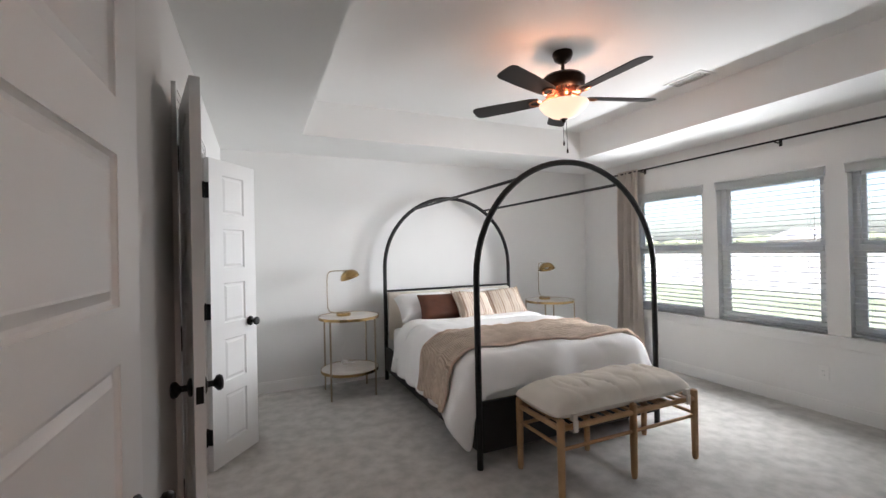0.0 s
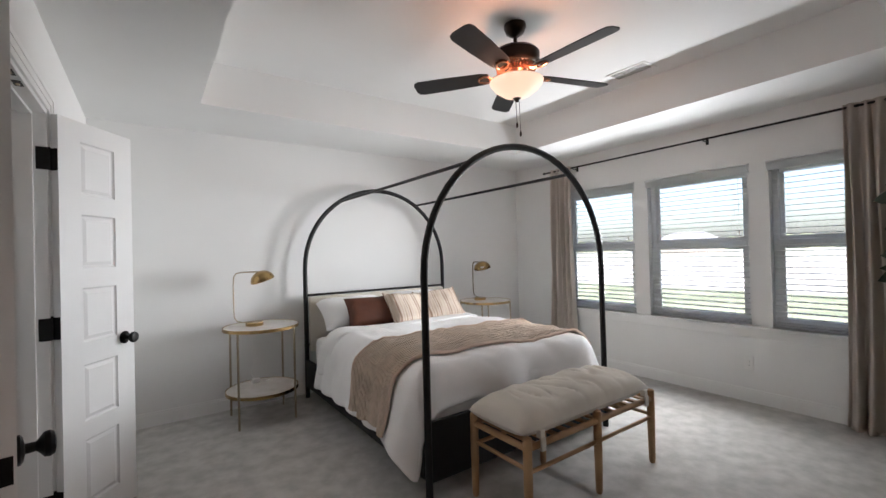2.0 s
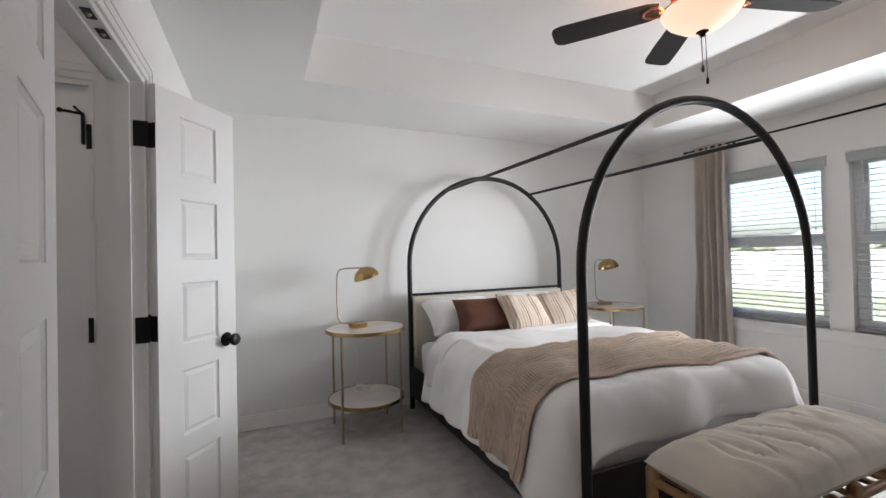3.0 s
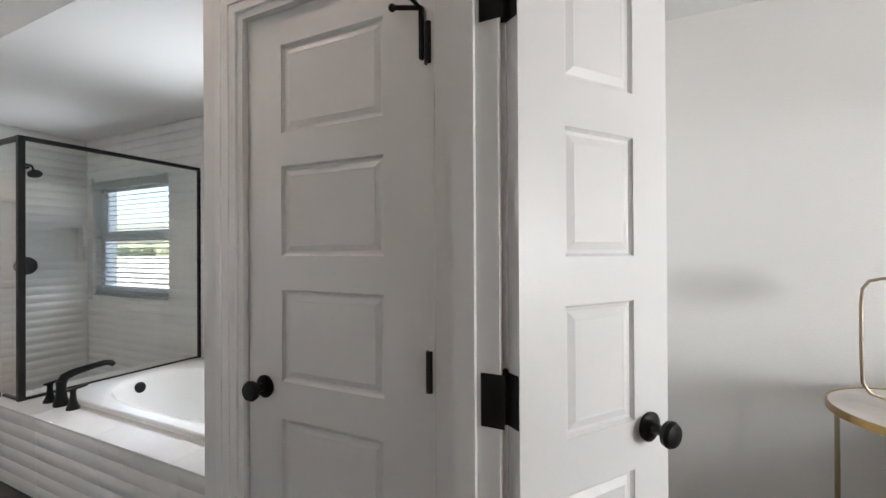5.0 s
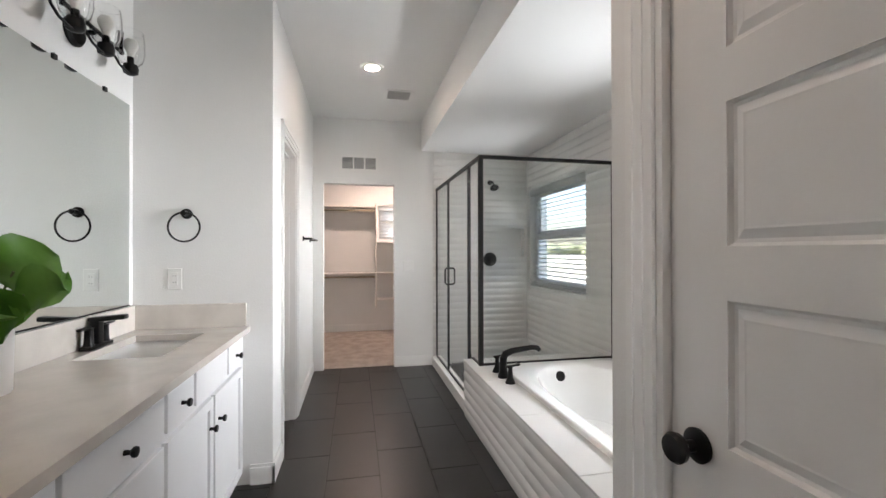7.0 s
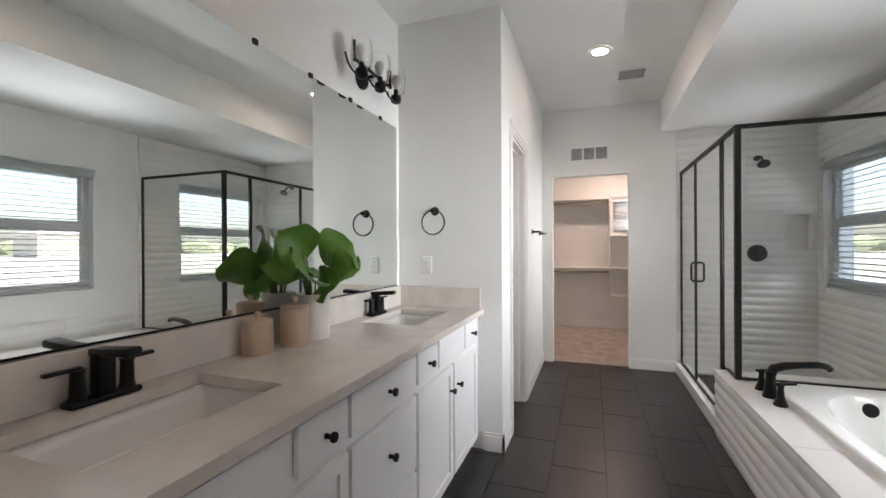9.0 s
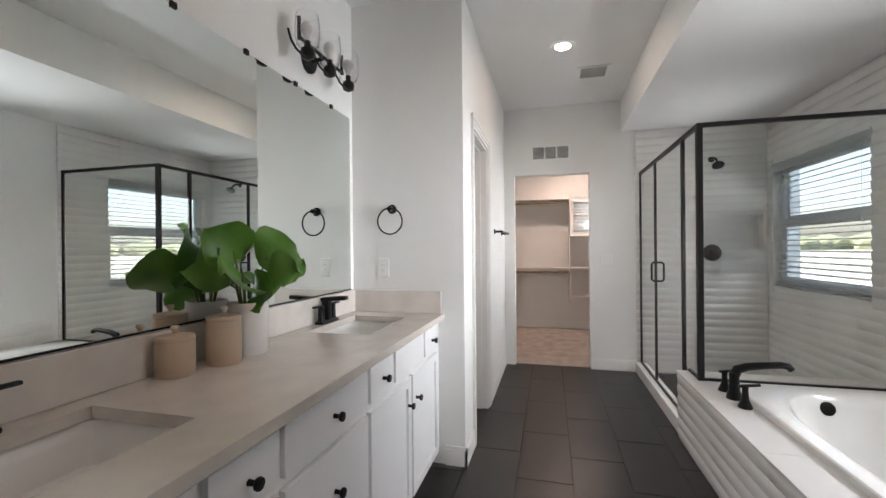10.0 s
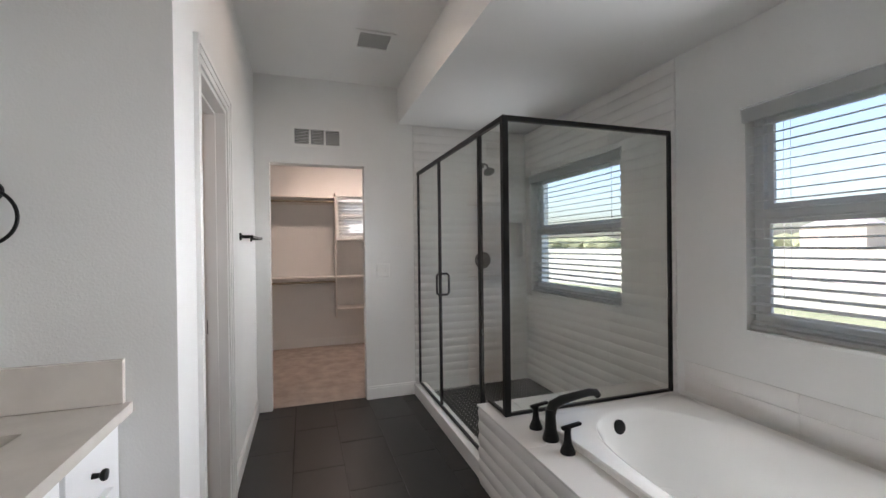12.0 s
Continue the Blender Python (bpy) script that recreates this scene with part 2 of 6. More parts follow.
def wall(name, axis, p0, p1, a0, a1, z0, z1, holes=(), label="smooth painted off-white wall", material=None):
    """A wall that runs along axis from a0 to a1, between p0 and p1 across; holes are (from, to, low, high)."""
    bm = bmesh.new()
    cuts = sorted({a0, a1, *[c for h in holes for c in h[:2]]})
    zs = sorted({z0, z1, *[c for h in holes for c in h[2:]]})
    solid_cell = lambda a, z: not any(h[0] < a < h[1] and h[2] < z < h[3] for h in holes)
    for u, v in zip(cuts, cuts[1:]):
        run = None
        for lo, hi in zip(zs, zs[1:]):
            if solid_cell((u + v) / 2, (lo + hi) / 2):
                run = (run[0] if run else lo, hi)
            if run and (hi == z1 or not solid_cell((u + v) / 2, (lo + hi) / 2)):
                if axis == "x":
                    box(bm, u, v, p0, p1, run[0], run[1])
                else:
                    box(bm, p0, p1, u, v, run[0], run[1])
                run = None
    bmesh.ops.remove_doubles(bm, verts=bm.verts, dist=1e-5)
    return solid(name, bm, material or M_WALL, label, "wall")


# ---- the large structure ----
XE, YN, YS = 4.58, 1.53, -2.92          # bedroom faces east, north, south
WIN_Z0, WIN_Z1 = 0.655, 2.02
BED_WIN = [(-0.19, 0.69), (-1.22, -0.34), (-2.25, -1.37)]
OP0, OP1, OPZ = -0.95, 0.0, 2.055        # bathroom double doorway
BW, BN, BS = -4.84, 1.543, -1.665          # bathroom faces west, north, south
BATH_WIN = [(-4.745, -3.512), (-2.64, -1.42)]
BZ0, BZ1 = 0.905, 2.015
TZ = 2.785                              # bathroom ceiling
PX1, PY1 = -2.61, -0.958                # toilet room faces, east and north
CD0, CD1 = -0.845, -0.068               # closet doorway

wall("wall_west", "y", -0.12, 0.0, -3.02, 1.53, 0, 2.95, [(OP0, OP1, 0, OPZ)])
wall("wall_north", "x", YN, YN + 0.14, -0.12, XE + 0.15, 0, 2.95)
wall("wall_east", "y", XE, XE + 0.15, -3.02, YN, 0, 2.95, [(a, b, WIN_Z0, WIN_Z1) for a, b in BED_WIN])
wall("wall_south", "x", YS - 0.10, YS, 0.0, XE, 0, 2.95, [(0.06, 0.88, 0, 2.055)])
wall("wall_hall_west", "y", -0.12, 0.0, -5.2, -3.02, 0, 2.6)
wall("wall_hall_east", "y", 1.30, 1.42, -5.2, -3.02, 0, 2.6)
wall("wall_hall_south", "x", -5.32, -5.2, -0.12, 1.42, 0, 2.6)
wall("wall_bath_north", "x", BN, BN + 0.14, BW - 0.12, -0.12, 0, 2.95, [(a, b, BZ0, BZ1) for a, b in BATH_WIN])
wall("wall_bath_south", "x", BS - 0.12, BS, BW, -0.12, 0, 2.95)
wall("wall_bath_west", "y", BW - 0.12, BW, BS - 0.12, BN, 0, 2.95, [(CD0, CD1, 0, 2.06), (1.275, 1.495, 1.235, 1.575)])
wall("wall_linen_front", "x", 0.15, 0.27, -1.045, -0.12, 0, 2.95, [(-0.88, -0.205, 0, 2.06)])
wall("wall_linen_side", "y", -1.045, -0.935, 0.27, BN, 0, 2.95)
wall("wall_toilet_east", "y", PX1 - 0.12, PX1, BS, PY1, 0, 2.95)
wall("wall_toilet_north", "x", PY1 - 0.12, PY1, BW, PX1 - 0.12, 0, 2.95, [(-3.53, -2.945, 0, 2.06)])
wall("wall_closet_west", "y", -7.22, -7.10, -2.4, 1.68, 0, 2.95, [(-0.13, 0.58, 1.49, 2.05)])
wall("wall_closet_southeast", "y", BW - 0.12, BW, -2.52, BS - 0.12, 0, 2.95)
wall("wall_closet_northeast", "y", BW - 0.12, BW, BN + 0.14, 1.80, 0, 2.95)
wall("wall_closet_south", "x", -2.52, -2.40, -7.22, BW - 0.12, 0, 2.95)
wall("wall_closet_north", "x", 1.68, 1.80, -7.22, BW - 0.12, 0, 2.95)

bm = bmesh.new()
box(bm, -0.06, XE, YS - 0.1, YN, -0.06, 0.0)
box(bm, 0.0, 1.30, -5.2, YS - 0.1, -0.06, 0.0)
solid("floor", bm, M_CARPET, "grey-beige cut-pile bedroom carpet with brushed marks", "floor")
bm = bmesh.new()
box(bm, -7.10, BW - 0.06, -2.4, 1.68, -0.06, 0.0)
solid("floor_closet", bm, M_CARPET2, "beige cut-pile closet carpet", "floor")
bm = bmesh.new()
box(bm, BW - 0.06, -0.06, BS, BN, -0.06, -0.004)
bath_floor = solid("floor_bath", bm, M_GROUT, "dark grey tiled bathroom floor", "floor")

# bedroom tray ceiling: a ring at 2.45 and a raised field
TX0, TX1, TY0, TY1, TZ0, TZ1 = 0.695, 3.82, -2.24, 0.755, 2.45, 2.765
bm = bmesh.new()
box(bm, 0, TX0, YS, YN, TZ0, 2.95)
box(bm, TX1, XE, YS, YN, TZ0, 2.95)
box(bm, TX0, TX1, TY1, YN, TZ0, 2.95)
box(bm, TX0, TX1, YS, TY0, TZ0, 2.95)
box(bm, TX0, TX1, TY0, TY1, TZ1, 2.95)
solid("ceiling", bm, M_CEIL, "off-white tray ceiling with a raised middle", "ceiling")
bm = bmesh.new()
box(bm, 0, 1.30, -5.2, YS - 0.1, 2.45, 2.6)
solid("ceiling_hall", bm, M_CEIL, "off-white flat ceiling", "ceiling")
bm = bmesh.new()
box(bm, BW, -1.045, BS, 0.24, TZ, 2.95)
box(bm, BW, -1.045, 0.24, BN, 2.46, 2.95)
box(bm, -1.045, -0.12, BS, 0.15, TZ, 2.95)
solid("ceiling_bath", bm, M_CEIL, "off-white bathroom ceiling with a dropped soffit", "ceiling")
bm = bmesh.new()
box(bm, -7.10, BW - 0.12, -2.4, 1.68, 2.60, 2.95)
solid("ceiling_closet", bm, M_CEIL, "off-white closet ceiling", "ceiling")


# ---- trim, doors and windows ----
bm = bmesh.new()
box(bm, -1.045, -0.12, 0.15, BN, TZ, 2.95)
solid("ceiling_linen", bm, M_CEIL, "off-white closet ceiling", "ceiling")


def baseboard(name, runs):
    """Runs are (x0, y0, x1, y1, side x, side y) along a wall face."""
    bm = bmesh.new()
    for x0, y0, x1, y1, nx, ny in runs:
        if nx:
            box(bm, x0, x0 + nx * 0.014, y0, y1, 0, 0.095)
            box(bm, x0, x0 + nx * 0.009, y0, y1, 0.095, 0.112)
        else:
            box(bm, x0, x1, y0, y0 + ny * 0.014, 0, 0.095)
            box(bm, x0, x1, y0, y0 + ny * 0.009, 0.095, 0.112)
    return solid(name, bm, M_TRIM, "white painted baseboard", "baseboard")


baseboard("baseboard_bedroom", [(0.015, YN, XE - 0.015, YN, 0, -1), (XE, YS, XE, YN, -1, 0), (0, 0.085, 0, YN, 1, 0), (0, YS, 0, -1.035, 1, 0), (0.97, YS, XE - 0.015, YS, 0, 1)])
baseboard("baseboard_bath", [(BW, CD1, BW, 0.375, 1, 0), (PX1, -1.075, PX1, PY1 + 0.014, 1, 0), (-2.86, PY1, PX1 + 0.014, PY1, 0, 1), (BW + 0.015, PY1, -3.615, PY1, 0, 1), (-0.12, -1.25, -0.12, -1.035, -1, 0)])
baseboard("baseboard_closet", [(-7.10, -2.4, -7.10, 1.68, 1, 0), (-7.085, -2.4, BW - 0.12, -2.4, 0, 1), (-7.085, 1.68, BW - 0.12, 1.68, 0, -1)])


def casing(name, w, h, m, depth=0.12, both=True, jamb=True):
    """Stepped casing round an opening of width w, its left foot at the origin, in the xz plane with the wall behind +y."""
    bm = bmesh.new()
    for s, y in ((1, 0.0), (-1, depth)) if both else ((1, 0.0),):
        for a, b, lift in ((0.005, 0.032, 0.010), (0.032, 0.062, 0.014), (0.062, 0.085, 0.018)):
            f = -s * lift
            box(bm, -b, -a, y, y + f, 0, h + b, m=m)
            box(bm, w + a, w + b, y, y + f, 0, h + b, m=m)
            box(bm, -a, w + a, y, y + f, h + a, h + b, m=m)
    if jamb:
        for a, b in ((0, 0.018), (w - 0.018, w)):
            box(bm, a, b, -0.002, depth + 0.002, 0, h - 0.018, m=m)
        box(bm, 0, w, -0.002, depth + 0.002, h - 0.018, h, m=m)
        box(bm, 0.018, 0.03, 0.045, depth - 0.03, 0, h - 0.03, m=m)
        box(bm, w - 0.03, w - 0.018, 0.045, depth - 0.03, 0, h - 0.03, m=m)
        box(bm, 0.018, w - 0.018, 0.045, depth - 0.03, h - 0.03, h - 0.018, m=m)
    return solid(name, bm, M_TRIM, "white painted stepped door casing and jamb", "door casing")


# local x along the wall, local -y out of the wall
casing("trim_bath_doorway", 0.95, OPZ, pose(0, -0.95, 0, 0, 0, 90))
casing("trim_linen_door", 0.675, 2.06, pose(-0.88, 0.15, 0), both=False)
casing("trim_toilet_door", 0.585, 2.06, pose(-2.945, PY1, 0, 0, 0, 180), both=False)
casing("trim_entry_door", 0.82, 2.055, pose(0.88, YS, 0, 0, 0, 180), depth=0.10)


def panel_mesh(w, h, t):
    """A moulded door panel with both faces, centred in x and z."""
    bm = bmesh.new()
    for s in (-1, 1):
        loops = []
        for inset, y in ((-0.002, t / 2 - 0.0005), (0.006, t / 2 - 0.009), (0.013, t / 2 - 0.010), (0.030, t / 2 - 0.004), (0.034, t / 2 - 0.0045)):
            a, b = w / 2 - inset, h / 2 - inset
            loops.append([bm.verts.new((x, s * y, z)) for x, z in ((-a, -b), (a, -b), (a, b), (-a, b))])
        for p, q in zip(loops, loops[1:]):
            for i in range(4):
                bm.faces.new((p[i], p[(i + 1) % 4], q[(i + 1) % 4], q[i]))
        bm.faces.new(loops[-1])
    return bm


PANELS = [(0.135, 0.455), (0.545, 0.825), (0.935, 1.205), (1.305, 1.57), (1.67, 1.93)]


def knob_mesh():
    bm = bmesh.new()
    prof = [(0.033, 0.0), (0.034, 0.006), (0.027, 0.011), (0.012, 0.014), (0.011, 0.032), (0.017, 0.038), (0.028, 0.046), (0.030, 0.056), (0.025, 0.064), (0.012, 0.067), (0.0, 0.0675)]
    lathe(bm, prof, seg=24, m=pose(0, 0, 0, 90, 0, 0))
    return bm


def door(name, w, m, label, h=2.03, t=0.035, hinges=(0.23, 1.04, 1.83), knob_side=1, plates=True, stile=0.105, shift=0.0, barrel=-1):
    """A five-panel leaf, hinged at x = 0 and reaching to x = w, centred on y = 0; the hinge barrel stands on the -y side."""
    top = thing(name, label, "door", m @ Matrix.Translation((0, shift, 0)))
    bm = bmesh.new()
    z0 = 0.012
    box(bm, 0, stile, -t / 2, t / 2, z0, z0 + h)
    box(bm, w - stile, w, -t / 2, t / 2, z0, z0 + h)
    edges = [0.0] + [c for p in PANELS for c in p] + [h]
    for lo, hi in zip(edges[0::2], edges[1::2]):
        box(bm, stile, w - stile, -t / 2, t / 2, z0 + lo, z0 + hi)
    part("slab", bm, M_DOOR, top)
    for lo, hi in PANELS:
        p = part("panel", panel_mesh(w - 2 * stile, hi - lo, t), M_DOOR, top)
        p.location = (w / 2, 0, z0 + (lo + hi) / 2)
    for s in (-1, 1):
        k = part("door_knob", knob_mesh(), M_BLACK, top, "round dark bronze door knob", True)
        k.matrix_basis = pose(w - 0.072, s * (t / 2 + 0.001), 0.925, 0, 0, 0 if s < 0 else 180)
    bm = bmesh.new()
    box(bm, w, w + 0.0025, -0.012, 0.012, 0.88, 0.94)
    part("latch_plate", bm, M_BLACK, top)
    for z in hinges:
        bm = bmesh.new()
        cyl(bm, (-0.004, barrel * (t / 2 + 0.004), z - 0.05), (-0.004, barrel * (t / 2 + 0.004), z + 0.05), 0.0075, seg=12)
        ball(bm, (-0.004, barrel * (t / 2 + 0.004), z + 0.052), 0.007, seg=8)
        if plates:
            box(bm, -0.003, -0.0005, -t / 2 + 0.001, t / 2 - 0.001, z - 0.052, z + 0.052, 0.001)
        part("hinge", bm, M_BLACK, top, "black steel butt hinge")
    return top


# double doors to the bathroom, both standing open into the bedroom
door("bathroom_door", 0.442, pose(0.012, 0.006, 0, 0, 0, 53.5), "white five-panel double-door leaf standing open, black knob", stile=0.118, shift=-0.0175, barrel=1)
door("bathroom_door", 0.442, pose(0.014, -0.956, 0, 0, 0, -77.5), "white five-panel double-door leaf standing wide open", stile=0.118, shift=0.0175, barrel=-1)
for y in (-0.018, -0.932):
    hp = thing("hinge_leaves", "black steel hinge leaves let into the white jamb", "hinge")
    for z in (0.23, 1.04, 1.83):
        bm = bmesh.new()
        s = -1 if y > -0.5 else 1
        box(bm, -0.036, 0.012, y + s * 0.0005, y + s * 0.0035, z - 0.052, z + 0.052, 0.001)
        part("hinge_leaf", bm, M_BLACK, hp)
for y in (-0.535, -0.415):
    c = thing("ball_catch", "black ball catch plate in the door head", "door catch")
    bm = bmesh.new()
    box(bm, -0.032, -0.006, y - 0.03, y + 0.03, OPZ - 0.0215, OPZ - 0.0185)
    part("plate", bm, M_BLACK, c)
    bm = bmesh.new()
    ball(bm, (-0.019, y, OPZ - 0.021), 0.008, seg=10)
    part("ball", bm, M_NICKEL, c)
door("linen_door", 0.635, pose(-0.226, 0.187, 0, 0, 0, 180), "white five-panel linen closet door, closed, black knob", plates=False, stile=0.138)
lh = thing("door_hinges", "black steel hinge barrels on the white jamb", "hinge")
for z in (0.23, 1.04, 1.83):
    bm = bmesh.new()
    cyl(bm, (-0.2215, 0.150, z - 0.05), (-0.2215, 0.150, z + 0.05), 0.0095, seg=12)
    box(bm, -0.2235, -0.2195, 0.156, 0.172, z - 0.05, z + 0.05)
    part("hinge_barrel", bm, M_BLACK, lh)
st = thing("hinge_stop", "black hinge-pin door stop on the white door", "door stop")
bm = bmesh.new()
box(bm, -0.251, -0.241, 0.155, 0.1685, 1.80, 1.93, 0.002)
part("bracket", bm, M_BLACK, st)
bm = bmesh.new()
cyl(bm, (-0.246, 0.157, 1.925), (-0.305, 0.128, 1.925), 0.006, seg=10)
ball(bm, (-0.308, 0.127, 1.925), 0.010, seg=10)
cyl(bm, (-0.246, 0.157, 1.925), (-0.265, 0.13, 1.945), 0.005, seg=8)
part("bumper_arm", bm, M_BLACK, st)
door("entry_door", 0.80, pose(0.072, -2.87, 0, 0, 0, 89.0), "white five-panel entry door standing open against the wall", stile=0.125)
door("toilet_door", 0.55, pose(-2.968, PY1 - 0.08, 0, 0, 0, -88.0), "white five-panel toilet room door, open inwards")
sp = thing("strike_plate", "black strike plate on the white jamb", "strike plate")
bm = bmesh.new()
box(bm, -3.512, -3.509, PY1 - 0.095, PY1 - 0.055, 0.915, 0.985, 0.001)
part("plate", bm, M_BLACK, sp)


def blind_parts(top, w, z0, z1, tilt, y):
    """A wooden-slat blind in a window of width w: local x across, inside at -y."""
    bm = bmesh.new()
    box(bm, -w / 2 + 0.006, w / 2 - 0.006, y - 0.03, y + 0.03, z1 - 0.055, z1 - 0.004, 0.003)
    part("headrail", bm, M_SLAT, top, "white blind headrail")
    bm = bmesh.new()
    box(bm, -w / 2 - 0.012, w / 2 + 0.012, -0.016, 0.004, z1 - 0.066, z1 + 0.004, 0.004)
    box(bm, -w / 2 - 0.016, w / 2 + 0.016, -0.022, 0.004, z1 + 0.0045, z1 + 0.016, 0.003)
    part("valance", bm, M_SLAT, top, "white moulded blind valance")
    bm = bmesh.new()
    box(bm, -w / 2 + 0.01, w / 2 - 0.01, y - 0.025, y + 0.025, z0 + 0.004, z0 + 0.022, 0.003)
    part("bottom_rail", bm, M_SLAT, top)
    bm = bmesh.new()
    prev = None
    for j in range(5):
        f = -1 + j / 2
        yy, zz = f * 0.025, 0.003 * (1 - f * f)
        row = [bm.verts.new((x, yy, zz + dz)) for x in (-w / 2 + 0.012, w / 2 - 0.012) for dz in (-0.0013, 0.0013)]
        if prev:
            for a, b in ((0, 2), (3, 1), (1, 0), (2, 3)):
                bm.faces.new((prev[a], prev[b], row[b], row[a]))
        else:
            bm.faces.new((row[0], row[2], row[3], row[1]))
        prev = row
    bm.faces.new((prev[1], prev[3], prev[2], prev[0]))
    me = finish(bm, "slat", M_SLAT, True)
    n = int((z1 - z0 - 0.085) / 0.0445)
    step = (z1 - z0 - 0.085) / n
    for i in range(n):
        s = new("slat", me)
        s.parent = top
        s.matrix_basis = pose(0, y, z0 + 0.04 + i * step, tilt + random.uniform(-1.2, 1.2), 0, 0)
    for fx in (-0.36, 0.36):
        bm = bmesh.new()
        for dy in (-0.024, 0.024):
            cyl(bm, (fx * w, y + dy, z0 + 0.02), (fx * w, y + dy, z1 - 0.05), 0.0009, seg=5)
        part("ladder_cord", bm, M_WHITE, top)
    bm = bmesh.new()
    cyl(bm, (-w * 0.43, y - 0.034, z1 - 0.06), (-w * 0.43, y - 0.034, z1 - 0.62), 0.002, seg=6)
    cyl(bm, (-w * 0.43, y - 0.034, z1 - 0.62), (-w * 0.43, y - 0.034, z1 - 0.66), 0.006, 0.004, seg=8)
    cyl(bm, (w * 0.42, y - 0.034, z1 - 0.06), (w * 0.42, y - 0.034, z1 - 0.55), 0.0015, seg=6)
    cyl(bm, (w * 0.42, y - 0.034, z1 - 0.55), (w * 0.42, y - 0.034, z1 - 0.59), 0.006, 0.004, seg=8)
    part("cord", bm, M_WHITE, top, "blind cord with tassel")


def window(name, w, z0, z1, m, depth=0.15, blind=True, tilt=8.0, label="white vinyl single-hung window with open slatted blind"):
    """A single-hung window, local x across, the room at -y, the wall from y = 0 to depth."""
    top = thing(name, label, "window", m, kind="structure")
    f = 0.045
    y0, y1 = depth - 0.075, depth - 0.01
    bm = bmesh.new()
    box(bm, -w / 2, -w / 2 + f, y0, y1, z0, z1)
    box(bm, w / 2 - f, w / 2, y0, y1, z0, z1)
    box(bm, -w / 2 + f, w / 2 - f, y0, y1, z0, z0 + f)
    box(bm, -w / 2 + f, w / 2 - f, y0, y1, z1 - f, z1)
    part("window_frame", bm, M_WHITE, top)
    zm = (z0 + z1) / 2 + 0.03
    bm = bmesh.new()
    box(bm, -w / 2 + f, w / 2 - f, y0 - 0.006, y0 + 0.032, zm - 0.022, zm + 0.022, 0.003)
    part("meeting_rail", bm, M_WHITE, top)
    for lo, hi, yy in ((z0 + f, zm - 0.022, y0 + 0.012), (zm + 0.022, z1 - f, y0 + 0.038)):
        bm = bmesh.new()
        g = 0.028
        a = w / 2 - f
        box(bm, -a, -a + g, yy - 0.011, yy + 0.011, lo, hi)
        box(bm, a - g, a, yy - 0.011, yy + 0.011, lo, hi)
        box(bm, -a + g, a - g, yy - 0.011, yy + 0.011, lo, lo + g)
        box(bm, -a + g, a - g, yy - 0.011, yy + 0.011, hi - g, hi)
        sash = part("sash", bm, M_WHITE, top)
        bm = bmesh.new()
        box(bm, -a + g, a - g, yy - 0.002, yy + 0.002, lo + g, hi - g)
        p = part("pane", bm, M_GLASS, sash, "clear glass pane")
        p.visible_shadow = False
    if blind:
        blind_parts(top, w, z0 + 0.002, z1, tilt, 0.035)
    return top


for i, (a, b) in enumerate(BED_WIN):
    window("window_%d" % (i + 1), b - a, WIN_Z0, WIN_Z1, pose(XE, (a + b) / 2, 0, 0, 0, -90), tilt=4)
for i, (a, b) in enumerate(BATH_WIN):
    window("window_%d" % (i + 4), b - a, BZ0, BZ1, pose((a + b) / 2, BN, 0), depth=0.14, tilt=8)
window("window_6", 0.71, 1.49, 2.05, pose(-7.10, 0.225, 0, 0, 0, 90), depth=0.12, tilt=-58)
bm = bmesh.new()
box(bm, XE - 0.045, XE + 0.07, -2.32, 0.76, WIN_Z0 - 0.022, WIN_Z0, 0.004)
box(bm, XE - 0.016, XE, -2.30, 0.74, WIN_Z0 - 0.10, WIN_Z0 - 0.0225, 0.003)
solid("window_sill", bm, M_TRIM, "white painted window stool and apron", "window sill")
bm = bmesh.new()
for a, b in BATH_WIN:
    box(bm, a - 0.0, b + 0.0, BN - 0.012, BN + 0.07, BZ0 - 0.016, BZ0 + 0.0015, 0.003)
solid("window_sill_bath", bm, M_TRIM, "white window stool", "window sill")


# ---- bedroom: the bed ----
BX0, BX1, BY0, BY1 = 1.60, 3.20, -0.72, 1.40
BXC = (BX0 + BX1) / 2
bed = thing("canopy_bed", "black steel arched canopy bed with cream upholstered headboard", "bed", pose(BXC, 0.34, 0))


def arch_pts(y, spring=1.22, r=0.80):
    pts = [(-r, y, 0.0), (-r, y, 0.6), (-r, y, spring)]
    for k in range(1, 28):
        a = math.pi - math.pi * k / 28
        pts.append((r * math.cos(a), y, spring + r * math.sin(a)))
    return pts + [(r, y, spring), (r, y, 0.6), (r, y, 0.0)]


yl0, yl1 = BY0 - 0.34, BY1 - 0.34
for y, n in ((yl0, "foot_arch"), (yl1, "head_arch")):
    bm = bmesh.new()
    tube(bm, arch_pts(y), 0.021, seg=12)
    part(n, bm, M_BLACKM, bed, "bent black steel tube arch", True)
for s in (-1, 1):
    bm = bmesh.new()
    x = s * 0.80 * math.cos(radians(56))
    z = 1.22 + 0.80 * math.sin(radians(56))
    tube(bm, [(x, yl0, z), (x, yl1, z)], 0.012, seg=10)
    part("canopy_rail", bm, M_BLACKM, bed, "", True)
    bm = bmesh.new()
    box(bm, s * 0.80 - 0.018, s * 0.80 + 0.018, yl0 + 0.02, yl1 - 0.02, 0.115, 0.36, 0.004)
    part("side_rail", bm, M_BLACKM, bed)
bm = bmesh.new()
tube(bm, [(-0.80, yl1, 0.972), (0.80, yl1, 0.972)], 0.011, seg=10)
part("head_bar", bm, M_BLACKM, bed, "", True)
